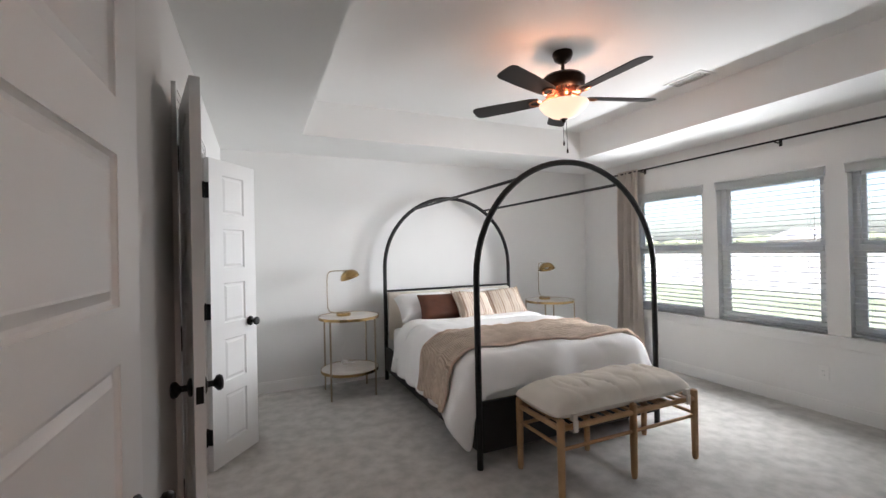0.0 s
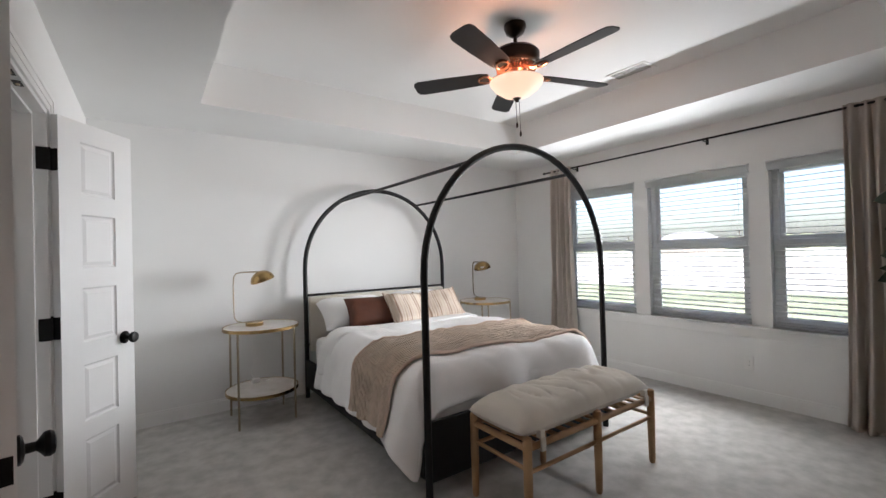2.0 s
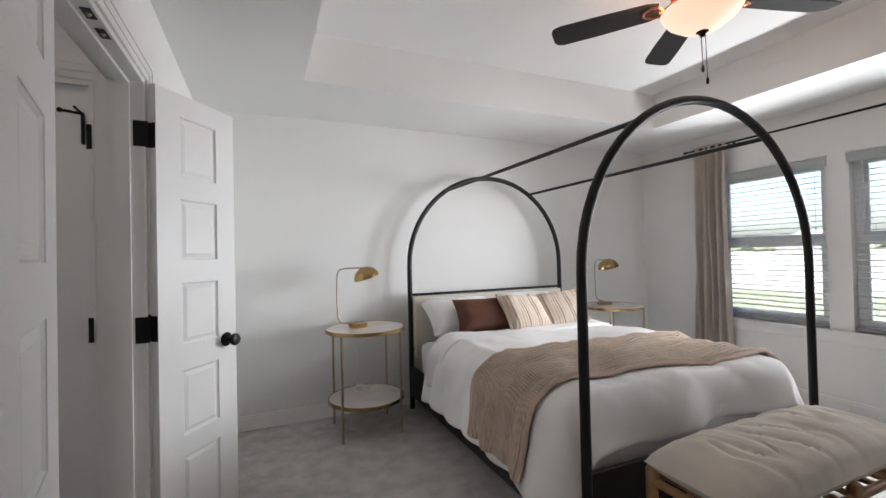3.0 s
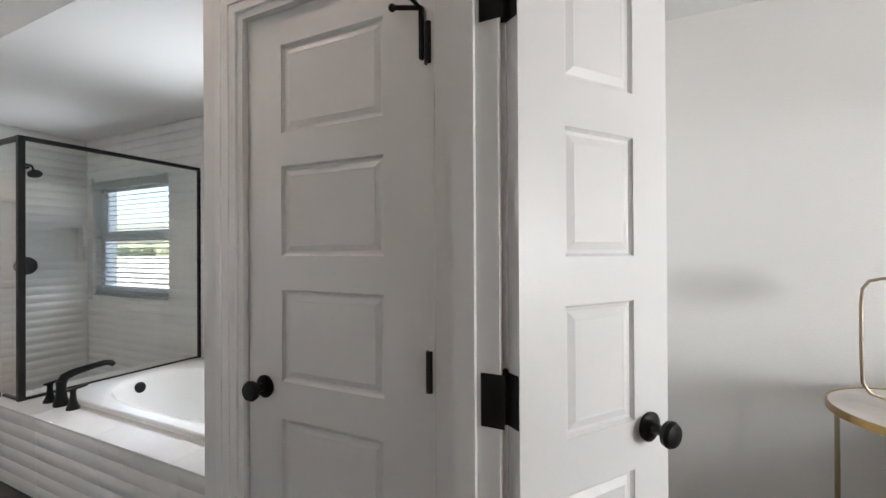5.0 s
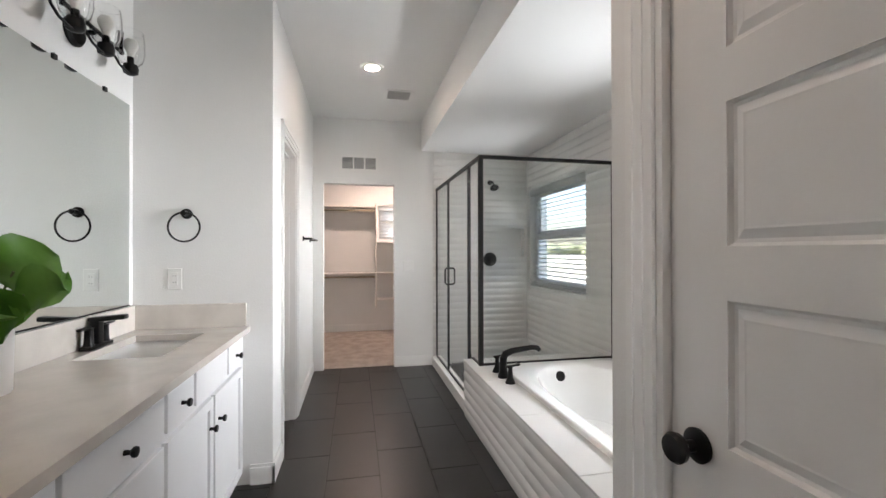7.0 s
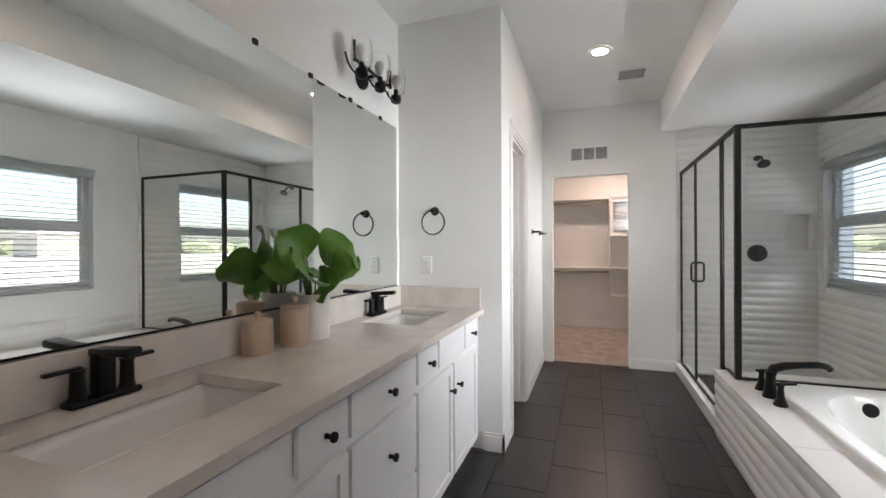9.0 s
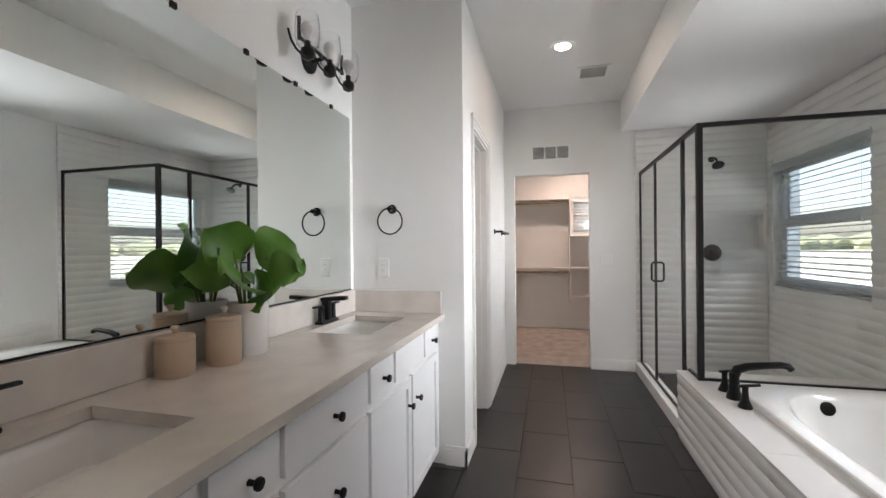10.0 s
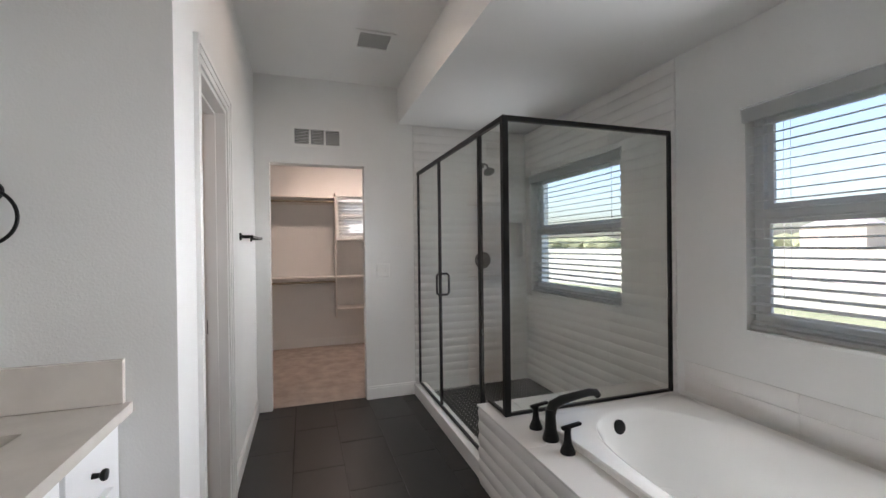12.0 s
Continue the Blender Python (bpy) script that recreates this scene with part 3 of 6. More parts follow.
bm = bmesh.new()
tube(bm, [(-0.80, yl1, 0.50), (0.80, yl1, 0.50)], 0.011, seg=10)
part("lower_head_bar", bm, M_BLACKM, bed, "", True)
bm = bmesh.new()
box(bm, -0.78, 0.78, yl0 - 0.012, yl0 + 0.012, 0.10, 0.43, 0.004)
part("foot_board", bm, M_BLACKM, bed, "matte black foot panel")
bm = bmesh.new()
box(bm, -0.775, 0.775, yl1 - 0.055, yl1 + 0.005, 0.44, 0.955, 0.014)
part("headboard", bm, M_CREAM, bed, "cream upholstered headboard panel", True)
bm = bmesh.new()
box(bm, -0.77, 0.77, yl0 + 0.03, yl1 - 0.06, 0.20, 0.30)
part("slat_base", bm, M_BLACKM, bed)

matt = thing("mattress", "white mattress on the black bed frame", "mattress", pose(BXC, 0.33, 0.30))
bm = bmesh.new()
box(bm, -0.755, 0.755, -0.99, 0.98, 0, 0.28, 0.05)
part("mattress_body", bm, M_LINEN, matt, "", True)


def drape(s, v, half, y_foot, y_head, top, r=0.11, flare=0.10, foot=True, lift=0.0):
    """A point of a cloth laid over the bed: s across and v along, both measured on the cloth."""
    def bend(d):
        if d <= 0:
            return d, 0.0
        if d < r * math.pi / 2:
            return r * math.sin(d / r), r * (1 - math.cos(d / r))
        e = d - r * math.pi / 2
        return r + flare * e, r + e * 0.985
    ox, dz = bend(abs(s) - half)
    x = math.copysign(half + ox, s) if abs(s) > half else s
    y = v
    dzf = 0.0
    if foot and v < y_foot:
        oy, dzf = bend(y_foot - v)
        y = y_foot - oy * 0.75
    return Vector((x, y, top - dz - dzf + lift))


def cloth(name, s0, s1, v0, v1, ns, nv, fn, material, parent, thick=0.02, label=""):
    bm = bmesh.new()
    grid = [[bm.verts.new(fn(s0 + (s1 - s0) * i / ns, v0 + (v1 - v0) * j / nv)) for i in range(ns + 1)] for j in range(nv + 1)]
    for j in range(nv):
        for i in range(ns):
            bm.faces.new((grid[j][i], grid[j][i + 1], grid[j + 1][i + 1], grid[j + 1][i]))
    bmesh.ops.recalc_face_normals(bm, faces=bm.faces)
    me = bpy.data.meshes.new(name)
    bm.to_mesh(me)
    bm.free()
    me.materials.append(material)
    me.shade_smooth()
    ob = new(name, me)
    ob.parent = parent
    so = ob.modifiers.new("thick", "SOLIDIFY")
    so.thickness, so.offset = thick, 0.0
    bv = ob.modifiers.new("round", "SUBSURF")
    bv.levels = bv.render_levels = 1
    if label:
        tagged(ob, label)
    return ob


def duvet_fn(s, v):
    n1 = noise.noise(Vector((s * 2.2, v * 2.2, 1.7)))
    n2 = noise.noise(Vector((s * 6.0, v * 5.0, 4.1)))
    n3 = abs(noise.noise(Vector((s * 3.4 + v * 1.6, v * 3.1 - s, 8.0))))
    side = max(0.0, abs(s) - 0.70)
    p = drape(s, v, 0.66, -0.56, 2.0, 0.675, r=0.14, flare=0.17)
    n4 = abs(noise.noise(Vector((s * 7.0 - v * 2.6, v * 2.4 + s, 3.0))))
    puff = 0.028 * n1 + 0.012 * n2 - 0.05 * max(0, 0.16 - n3) - 0.045 * max(0, 0.14 - n4)
    p.z += puff * (1 if side < 0.1 else 0.35)
    if side > 0.1:
        p.x += math.copysign(0.030 * math.sin(v * 11 + 2.0 * n1) * min(1, side * 2.2) + 0.02 * n2 + (0.07 * min(1, side * 2) * math.exp(-((v + 0.62) / 0.22) ** 2)), s)
    # rise over the pillows' end and puff along the middle
    p.z += 0.035 * math.exp(-((v - 0.1) / 0.6) ** 2) * (1 if abs(s) < 0.66 else 0.4)
    if v < -0.56:
        p.y += 0.020 * math.sin(s * 9 + 3 * n1) + 0.02 * n1
        if abs(s) < 0.74:
            p.y = max(p.y, -0.685)
    p.z = max(p.z, 0.10 + 0.02 * n1 + (0.03 if abs(s) < 0.5 else 0))
    return p + Vector((BXC, 0, 0))


duvet = thing("duvet", "rumpled white cotton duvet spread over the bed", "duvet")
cloth("duvet_sheet", -1.20, 1.20, -0.86, 0.93, 66, 56, duvet_fn, M_LINEN, duvet, 0.028)


def fold_fn(s, v):
    n1 = noise.noise(Vector((s * 3, v * 4, 7.7)))
    p = drape(s, v, 0.665, -2, 2, 0.70, r=0.14, flare=0.08)
    p.z += 0.012 * n1 - 0.04 * max(0, (v - 0.80) / 0.14) ** 2
    if abs(s) > 0.8:
        p.x += math.copysign(0.02 * math.sin(v * 16) + 0.015, s)
    return p + Vector((BXC, 0, 0))


cloth("folded_edge", -1.10, 1.10, 0.66, 0.98, 50, 12, fold_fn, M_LINEN, duvet, 0.03)


def throw_fn(s, v):
    n1 = noise.noise(Vector((s * 2.6, v * 5, 3.3)))
    f = (v + 0.5)
    hang = max(0.0, -s - 0.66)
    y = -0.49 - 0.10 * max(-0.7, min(0.8, s)) + 0.54 * f - 0.02 * hang + 0.025 * noise.noise(Vector((s * 1.7, f * 1.5, 9.1)))
    q = duvet_fn(s, y) - Vector((BXC, 0, 0))
    out = 0.024 + 0.012 * math.sin(f * 21 + 1.5 * n1)
    if abs(s) > 0.72:
        q.x += math.copysign(out + 0.012, s)
    else:
        q.z += out
    k = min(1, max(0, (abs(s) - 0.60) / 0.2))
    q.z += 0.012 * k
    q.z = max(q.z, 0.17)
    return q + Vector((BXC, 0, 0))


M_KNIT = mat("tan_knit_rows", (0.59, 0.475, 0.375), 0.95, vary=0.12, scale=12, spec=0.1)
nt = M_KNIT.node_tree
co = nt.nodes.new("ShaderNodeTexCoord")
wv = nt.nodes.new("ShaderNodeTexWave")
wv.bands_direction = "Y"
wv.inputs["Scale"].default_value = 16
wv.inputs["Distortion"].default_value = 1.5
wv2 = nt.nodes.new("ShaderNodeTexWave")
wv2.bands_direction = "X"
wv2.inputs["Scale"].default_value = 22
ad = nt.nodes.new("ShaderNodeMath")
ad.operation = "ADD"
bp = nt.nodes.new("ShaderNodeBump")
bp.inputs["Strength"].default_value = 0.8
bp.inputs["Distance"].default_value = 0.012
nt.links.new(co.outputs["Object"], wv.inputs["Vector"])
nt.links.new(co.outputs["Object"], wv2.inputs["Vector"])
nt.links.new(wv.outputs["Fac"], ad.inputs[0])
nt.links.new(wv2.outputs["Fac"], ad.inputs[1])
nt.links.new(ad.outputs[0], bp.inputs["Height"])
nt.links.new(bp.outputs["Normal"], nt.nodes["Principled BSDF"].inputs["Normal"])
throw = thing("throw_blanket", "tan chunky-knit throw laid across the white duvet", "blanket")
cloth("knit_cloth", -1.16, 1.10, -0.5, 0.5, 64, 40, throw_fn, M_KNIT, throw, 0.016)
bm = bmesh.new()
for e in (-0.5, 0.5):
    tube(bm, [throw_fn(-1.16 + 2.26 * i / 60, e) + Vector((0, 0, 0.008)) for i in range(61)], 0.012, seg=8)
part("edge_binding", bm, M_TAN, throw, "thick rolled knit edge", True)


def pillow_bm(w, h, t, seed=0.0, n=14):
    bm = bmesh.new()
    for s in (-1, 1):
        g = []
        for j in range(n + 1):
            row = []
            for i in range(n + 1):
                u, v = -1 + 2 * i / n, -1 + 2 * j / n
                k = (max(0, 1 - u ** 4) * max(0, 1 - v ** 4)) ** 0.55
                pin = 1 - 0.07 * (1 - abs(u) ** 2) * abs(v) ** 3
                pin2 = 1 - 0.07 * (1 - abs(v) ** 2) * abs(u) ** 3
                d = 0.012 * noise.noise(Vector((u * 2, v * 2, seed + s)))
                row.append(bm.verts.new((u * w / 2 * pin2, s * (t / 2 * k + (d * k)), v * h / 2 * pin)))
            g.append(row)
        for j in range(n):
            for i in range(n):
                bm.faces.new((g[j][i], g[j][i + 1], g[j + 1][i + 1], g[j + 1][i]))
    bmesh.ops.remove_doubles(bm, verts=bm.verts, dist=1e-4)
    return bm


M_STRIPE = mat("striped_cotton", (0.66, 0.585, 0.50), 0.92, vary=0.05, scale=8, bump=0.5, bump_scale=200, spec=0.15)
nt = M_STRIPE.node_tree
co = nt.nodes.new("ShaderNodeTexCoord")
nz = nt.nodes.new("ShaderNodeTexNoise")
mp = nt.nodes.new("ShaderNodeMapping")
mp.inputs["Scale"].default_value = (1, 0.02, 0.02)
nz.inputs["Scale"].default_value = 34
nz.inputs["Detail"].default_value = 3
cr = nt.nodes.new("ShaderNodeValToRGB")
for pos, colour in ((0.40, (0.33, 0.225, 0.165)), (0.47, (0.62, 0.51, 0.41)), (0.55, (0.68, 0.61, 0.53)), (0.63, (0.43, 0.31, 0.24))):
    e = cr.color_ramp.elements.new(pos)
    e.color = (*colour, 1)
cr.color_ramp.elements.remove(cr.color_ramp.elements[0])
cr.color_ramp.elements.remove(cr.color_ramp.elements[-1])
nt.links.new(co.outputs["Object"], mp.inputs["Vector"])
nt.links.new(mp.outputs["Vector"], nz.inputs["Vector"])
nt.links.new(nz.outputs["Fac"], cr.inputs["Fac"])
nt.links.new(cr.outputs["Color"], nt.nodes["Principled BSDF"].inputs["Base Color"])


def pillow(name, w, h, t, m, material, label, fringe=False, group=""):
    top = thing(name, label, "pillow", m, group)
    part("cushion", pillow_bm(w, h, t, m.translation.x), material, top, "", True)
    if fringe:
        bm = bmesh.new()
        for s in (-1, 1):
            for k in range(22):
                v = -1 + 2 * k / 21
                ball(bm, (s * (w / 2 * (1 - 0.07 * (1 - v * v)) + 0.006), 0, v * h / 2), 0.011, 1.2, 1, 1, seg=6)
        tagged(part("fringe", bm, M_STRIPE, top, "knotted fringe", True), kind="stuff")
    return top


pillow("sleeping_pillow", 0.66, 0.40, 0.20, pose(2.00, 1.20, 0.79, -54, 0, 0), M_LINEN, "plump white pillow leaning on the cream headboard", group="bed pillows")
pillow("sleeping_pillow", 0.66, 0.40, 0.20, pose(2.74, 1.22, 0.80, -58, 0, 0), M_LINEN, "plump white pillow leaning on the cream headboard", group="bed pillows")
pillow("lumbar_pillow", 0.58, 0.30, 0.13, pose(2.14, 1.00, 0.815, -32, 0, -4), M_RUST, "rust-brown leather lumbar pillow on the bed")
pillow("lumbar_pillow", 0.50, 0.30, 0.12, pose(2.90, 1.03, 0.81, -34, 0, 5), M_RUST, "rust-brown leather lumbar pillow behind the striped pillow")
pillow("striped_pillow", 0.43, 0.36, 0.14, pose(2.44, 0.90, 0.812, -40, 4, 6), M_STRIPE, "cream and brown striped pillow with fringed edges", True, "striped pillows")
pillow("striped_pillow", 0.46, 0.37, 0.14, pose(2.82, 0.92, 0.815, -40, -4, -6), M_STRIPE, "cream and brown striped pillow with fringed edges", True, "striped pillows")


# ---- bedroom: bench ----
bench = thing("bench", "light oak bench with slatted seat and turned legs", "bench", pose(2.39, -1.02, 0))
bl, bw = 0.55, 0.20
for x in (-bl, 0, bl):
    for y in (-bw, bw):
        bm = bmesh.new()
        lathe(bm, [(0.015, 0), (0.019, 0.02), (0.0225, 0.25), (0.0225, 0.44), (0.021, 0.452), (0.012, 0.458), (0.0, 0.459)], (x, y, 0), 16)
        part("leg", bm, M_OAK, bench, "", True)
for y in (-bw, bw):
    bm = bmesh.new()
    tube(bm, [(-bl, y, 0.40), (bl, y, 0.40)], 0.017, 12)
    part("seat_rail", bm, M_OAK, bench, "", True)
    bm = bmesh.new()
    tube(bm, [(-bl, y, 0.285), (bl, y, 0.285)], 0.011, 10)
    part("stretcher", bm, M_OAK, bench, "", True)
for x in (-bl, bl):
    bm = bmesh.new()
    tube(bm, [(x, -bw, 0.40), (x, bw, 0.40)], 0.017, 12)
    part("end_rail", bm, M_OAK, bench, "", True)
    bm = bmesh.new()
    tube(bm, [(x, -bw, 0.30), (x, bw, 0.30)], 0.011, 10)
    part("stretcher", bm, M_OAK, bench, "", True)
for k in range(13):
    x = -bl + 0.06 + k * (2 * bl - 0.12) / 12
    bm = bmesh.new()
    box(bm, x - 0.016, x + 0.016, -bw, bw, 0.399, 0.411, 0.003)
    part("seat_slat", bm, M_OAK, bench)
cush = thing("bench_cushion", "cream canvas cushion with corner ties on the oak bench", "cushion", pose(2.36, -1.015, 0.415, 0, 0, 0))


def cushion_bm(w, d, t):
    bm = bmesh.new()
    n, k = 72, 24
    for s in (-1, 1):
        g = []
        for j in range(k + 1):
            row = []
            for i in range(n + 1):
                u, v = -1 + 2 * i / n, -1 + 2 * j / k
                f = (max(0, 1 - abs(u) ** 7) * max(0, 1 - abs(v) ** 3)) ** 0.5
                wr = 0.016 * noise.noise(Vector((u * 6, v * 1.6, 2.2))) - 0.10 * max(0, 0.16 - abs(noise.noise(Vector((u * 5.2 + v * 0.9, v * 1.1, 5.5)))))
                hh = t * 0.42 * f if s < 0 else (t * 0.75 + wr + 0.012 * noise.noise(Vector((u * 2, v, 0)))) * f
                row.append(bm.verts.new((u * w / 2, v * d / 2, max(t * 0.40 + s * hh, 0.0))))
            g.append(row)
        for j in range(k):
            for i in range(n):
                bm.faces.new((g[j][i], g[j][i + 1], g[j + 1][i + 1], g[j + 1][i]))
    bmesh.ops.remove_doubles(bm, verts=bm.verts, dist=1e-4)
    return bm


part("pad", cushion_bm(1.10, 0.42, 0.15), M_CREAM, cush, "", True)
for x in (-0.43, 0.50):
    bm = bmesh.new()
    ring = [(x, -0.195, 0.055), (x, -0.222, 0.02), (x, -0.228, -0.02), (x, -0.212, -0.040), (x, -0.19, -0.038), (x, -0.182, -0.01)]
    for p, q in zip(ring, ring[1:]):
        box(bm, x - 0.015, x + 0.015, min(p[1], q[1]) - 0.0015, max(p[1], q[1]) + 0.0015, min(p[2], q[2]) - 0.0015, max(p[2], q[2]) + 0.0015)
    part("tie_strap", bm, M_CREAM, cush, "cream canvas tie round the rail")


# ---- bedroom: nightstands and lamps ----
def nightstand(x, y):
    ns = thing("nightstand", "round brass side table with pale marble top and shelf", "nightstand", pose(x, y, 0), "nightstands")
    for z, n, r in ((0.772, "tabletop", 0.298), (0.25, "shelf", 0.285)):
        bm = bmesh.new()
        lathe(bm, [(r - 0.012, z - 0.018), (r - 0.008, z - 0.016), (r - 0.008, z + 0.0015), (0.0, z + 0.0015)], seg=48)
        t = part(n, bm, M_MARBLE, ns, "pale veined marble disc", True)
        bm = bmesh.new()
        lathe(bm, [(r - 0.008, z - 0.024), (r, z - 0.022), (r, z + 0.004), (r - 0.006, z + 0.004), (r - 0.008, z)], seg=48, caps=False)
        part("rim", bm, M_BRASS, t, "thin brass rim", True)
    for sx in (-1, 1):
        for sy in (-1, 1):
            bm = bmesh.new()
            cyl(bm, (sx * 0.215, sy * 0.195, 0), (sx * 0.215, sy * 0.195, 0.755), 0.009, seg=12)
            part("leg", bm, M_NICKEL, ns, "", True)
    return ns


nightstand(1.15, 1.16)
nightstand(3.62, 1.13)


def desk_lamp(m):
    lamp = thing("table_lamp", "brass table lamp with tilted dome shade on the marble nightstand", "lamp", m, "bedside lamps")
    bm = bmesh.new()
    lathe(bm, [(0.068, 0), (0.070, 0.004), (0.070, 0.026), (0.066, 0.030), (0.0, 0.030)], seg=32)
    part("base", bm, M_BRASS, lamp, "", True)
    bm = bmesh.new()
    pts = [(-0.01, 0, 0.03), (-0.09, 0, 0.034), (-0.135, 0, 0.050), (-0.155, 0, 0.085), (-0.158, 0, 0.2), (-0.158, 0, 0.36), (-0.153, 0, 0.415), (-0.135, 0, 0.443), (-0.10, 0, 0.452), (0.06, 0, 0.452)]
    tube(bm, pts, 0.0055, 10)
    part("stem", bm, M_NICKEL, lamp, "", True)
    bm = bmesh.new()
    tl = pose(0.075, 0, 0.375, 0, -18, 0)
    prof = [(0.098 * math.cos(radians(a)), 0.085 * math.sin(radians(a))) for a in range(0, 91, 10)]
    inner = [(0.095 * math.cos(radians(a)), 0.082 * math.sin(radians(a))) for a in range(90, -1, -10)]
    prof[-1] = (0.0, 0.085)
    inner[0] = (0.0, 0.082)
    lathe(bm, inner[::-1] + prof[::-1], seg=32, m=tl, caps=False)
    part("shade", bm, M_BRASS, lamp, "polished brass dome shade", True)
    bm = bmesh.new()
    ball(bm, tl @ Vector((0, 0, 0.035)), 0.03, seg=12)
    part("bulb", bm, M_POT, lamp)
    return lamp


desk_lamp(pose(1.10, 1.18, 0.774, 0, 0, 4))
desk_lamp(pose(3.60, 1.20, 0.774, 0, 0, -100))
bm = bmesh.new()
tube(bm, [(1.11, 1.25, 0.777), (1.12, 1.42, 0.767), (1.12, 1.48, 0.62), (1.16, 1.44, 0.45), (1.10, 1.40, 0.33), (1.12, 1.33, 0.275), (1.20, 1.28, 0.261), (1.24, 1.33, 0.260)], 0.003, 6)
cord = thing("lamp_cord", "coiled clear lamp cord lying on the lower shelf", "cord")
part("wire", bm, M_PLASTIC, cord, "", True)
bm = bmesh.new()
box(bm, 1.10, 1.16, 1.30, 1.34, 0.2525, 0.29, 0.008)
part("plug", bm, M_PLASTIC, cord)


# ---- bedroom: ceiling fan ----
fan = thing("ceiling_fan", "dark bronze five-blade ceiling fan with lit alabaster bowl", "ceiling fan", pose(2.285, -0.78, 0))
M_BRONZE = mat("oiled_bronze", (0.035, 0.022, 0.016), 0.32, metal=0.8, vary=0.3, scale=18)
M_COPPER = mat("copper_edges", (0.42, 0.20, 0.12), 0.3, metal=1.0, vary=0.2, scale=18)
M_BLADE = mat("dark_blade", (0.020, 0.020, 0.021), 0.62, vary=0.2, scale=14)
bm = bmesh.new()
lathe(bm, [(0.068, TZ1), (0.070, TZ1 - 0.02), (0.055, TZ1 - 0.055), (0.025, TZ1 - 0.075), (0.013, TZ1 - 0.08)][::-1], seg=28)
part("canopy", bm, M_BRONZE, fan, "", True)
bm = bmesh.new()
cyl(bm, (0, 0, TZ1 - 0.08), (0, 0, 2.60), 0.0125)
part("downrod", bm, M_BRONZE, fan, "", True)
bm = bmesh.new()
lathe(bm, [(0.06, 2.475), (0.125, 2.50), (0.145, 2.53), (0.148, 2.575), (0.13, 2.595), (0.05, 2.605), (0.02, 2.625), (0.0, 2.626)], seg=40)
motor = part("motor_housing", bm, M_BRONZE, fan, "", True)
bm = bmesh.new()
for k in range(36):
    box(bm, 0.072, 0.122, -0.0035, 0.0035, 2.475, 2.497, 0.0, m=pose(0, 0, 0, 0, 0, k * 10))
part("vent_fins", bm, M_COPPER, motor, "copper-edged cooling fins")
bm = bmesh.new()
lathe(bm, [(0.05, 2.40), (0.075, 2.41), (0.07, 2.44), (0.055, 2.46), (0.06, 2.475)], seg=32)
part("switch_housing", bm, M_COPPER, fan, "", True)
for k in range(5):
    a = -88 + 72 * k
    mm = pose(0, 0, 2.452, 0, 0, a)
    bm = bmesh.new()
    pts = [(0.17, 0.045), (0.22, 0.058), (0.45, 0.068), (0.63, 0.070), (0.66, 0.060), (0.672, 0.035), (0.672, -0.035), (0.66, -0.060), (0.63, -0.070), (0.45, -0.068), (0.22, -0.058), (0.17, -0.045)]
    lo = [bm.verts.new((x, y, -0.003)) for x, y in pts]
    hi = [bm.verts.new((x, y, 0.003)) for x, y in pts]
    bm.faces.new(lo[::-1])
    bm.faces.new(hi)
    for i in range(len(pts)):
        j = (i + 1) % len(pts)
        bm.faces.new((lo[i], lo[j], hi[j], hi[i]))
    b = part("blade", bm, M_BLADE, fan, "dark wooden blade")
    b.matrix_basis = mm @ pose(0, 0, 0, 12, 0, 0)
    bm = bmesh.new()
    tube(bm, [(0.06, 0, 0.03), (0.10, 0, 0.02), (0.14, 0, -0.006), (0.17, 0, -0.010)], 0.010, 8)
    for s in (-1, 1):
        tube(bm, [(0.15, 0, -0.01), (0.17, s * 0.03, -0.010), (0.20, s * 0.036, -0.009), (0.235, s * 0.018, -0.009), (0.24, 0, -0.009)], 0.006, 8)
    ir = part("blade_iron", bm, M_COPPER, b, "scrolled copper-bronze bracket", True)
M_BOWL = glow("lit_alabaster", (1.0, 0.66, 0.42), 0.26)
bm = bmesh.new()
lathe(bm, [(0.0, 2.300), (0.03, 2.302), (0.09, 2.325), (0.14, 2.362), (0.162, 2.392), (0.168, 2.405), (0.160, 2.405), (0.0, 2.398)], seg=40)
part("glass_bowl", bm, M_BOWL, fan, "glowing alabaster glass bowl", True)
for k in range(3):
    bulb = bpy.data.lights.new("fan_bulb", "POINT")
    bulb.energy, bulb.shadow_soft_size, bulb.color = 0.85, 0.025, (1.0, 0.52, 0.32)
    ob = new("fan_bulb", bulb)
    ob.location = (2.285 + 0.115 * math.cos(k * 2.094 + 0.4), -0.78 + 0.115 * math.sin(k * 2.094 + 0.4), 2.428)
bm = bmesh.new()
lathe(bm, [(0.0, 2.277), (0.010, 2.280), (0.014, 2.292), (0.026, 2.301), (0.026, 2.305), (0.0, 2.305)], seg=20)
part("finial", bm, M_BRONZE, fan, "", True)
for x, l in ((0.02, 0.19), (-0.01, 0.14)):
    bm = bmesh.new()
    cyl(bm, (x, 0.0, 2.29), (x + 0.006, 0, 2.29 - l), 0.0016, seg=6)
    lathe(bm, [(0.0, -0.035), (0.006, -0.03), (0.007, -0.015), (0.003, 0.0), (0.0, 0.0)], (x + 0.006, 0, 2.29 - l), 10)
    part("pull_chain", bm, M_BRONZE, fan, "", True)


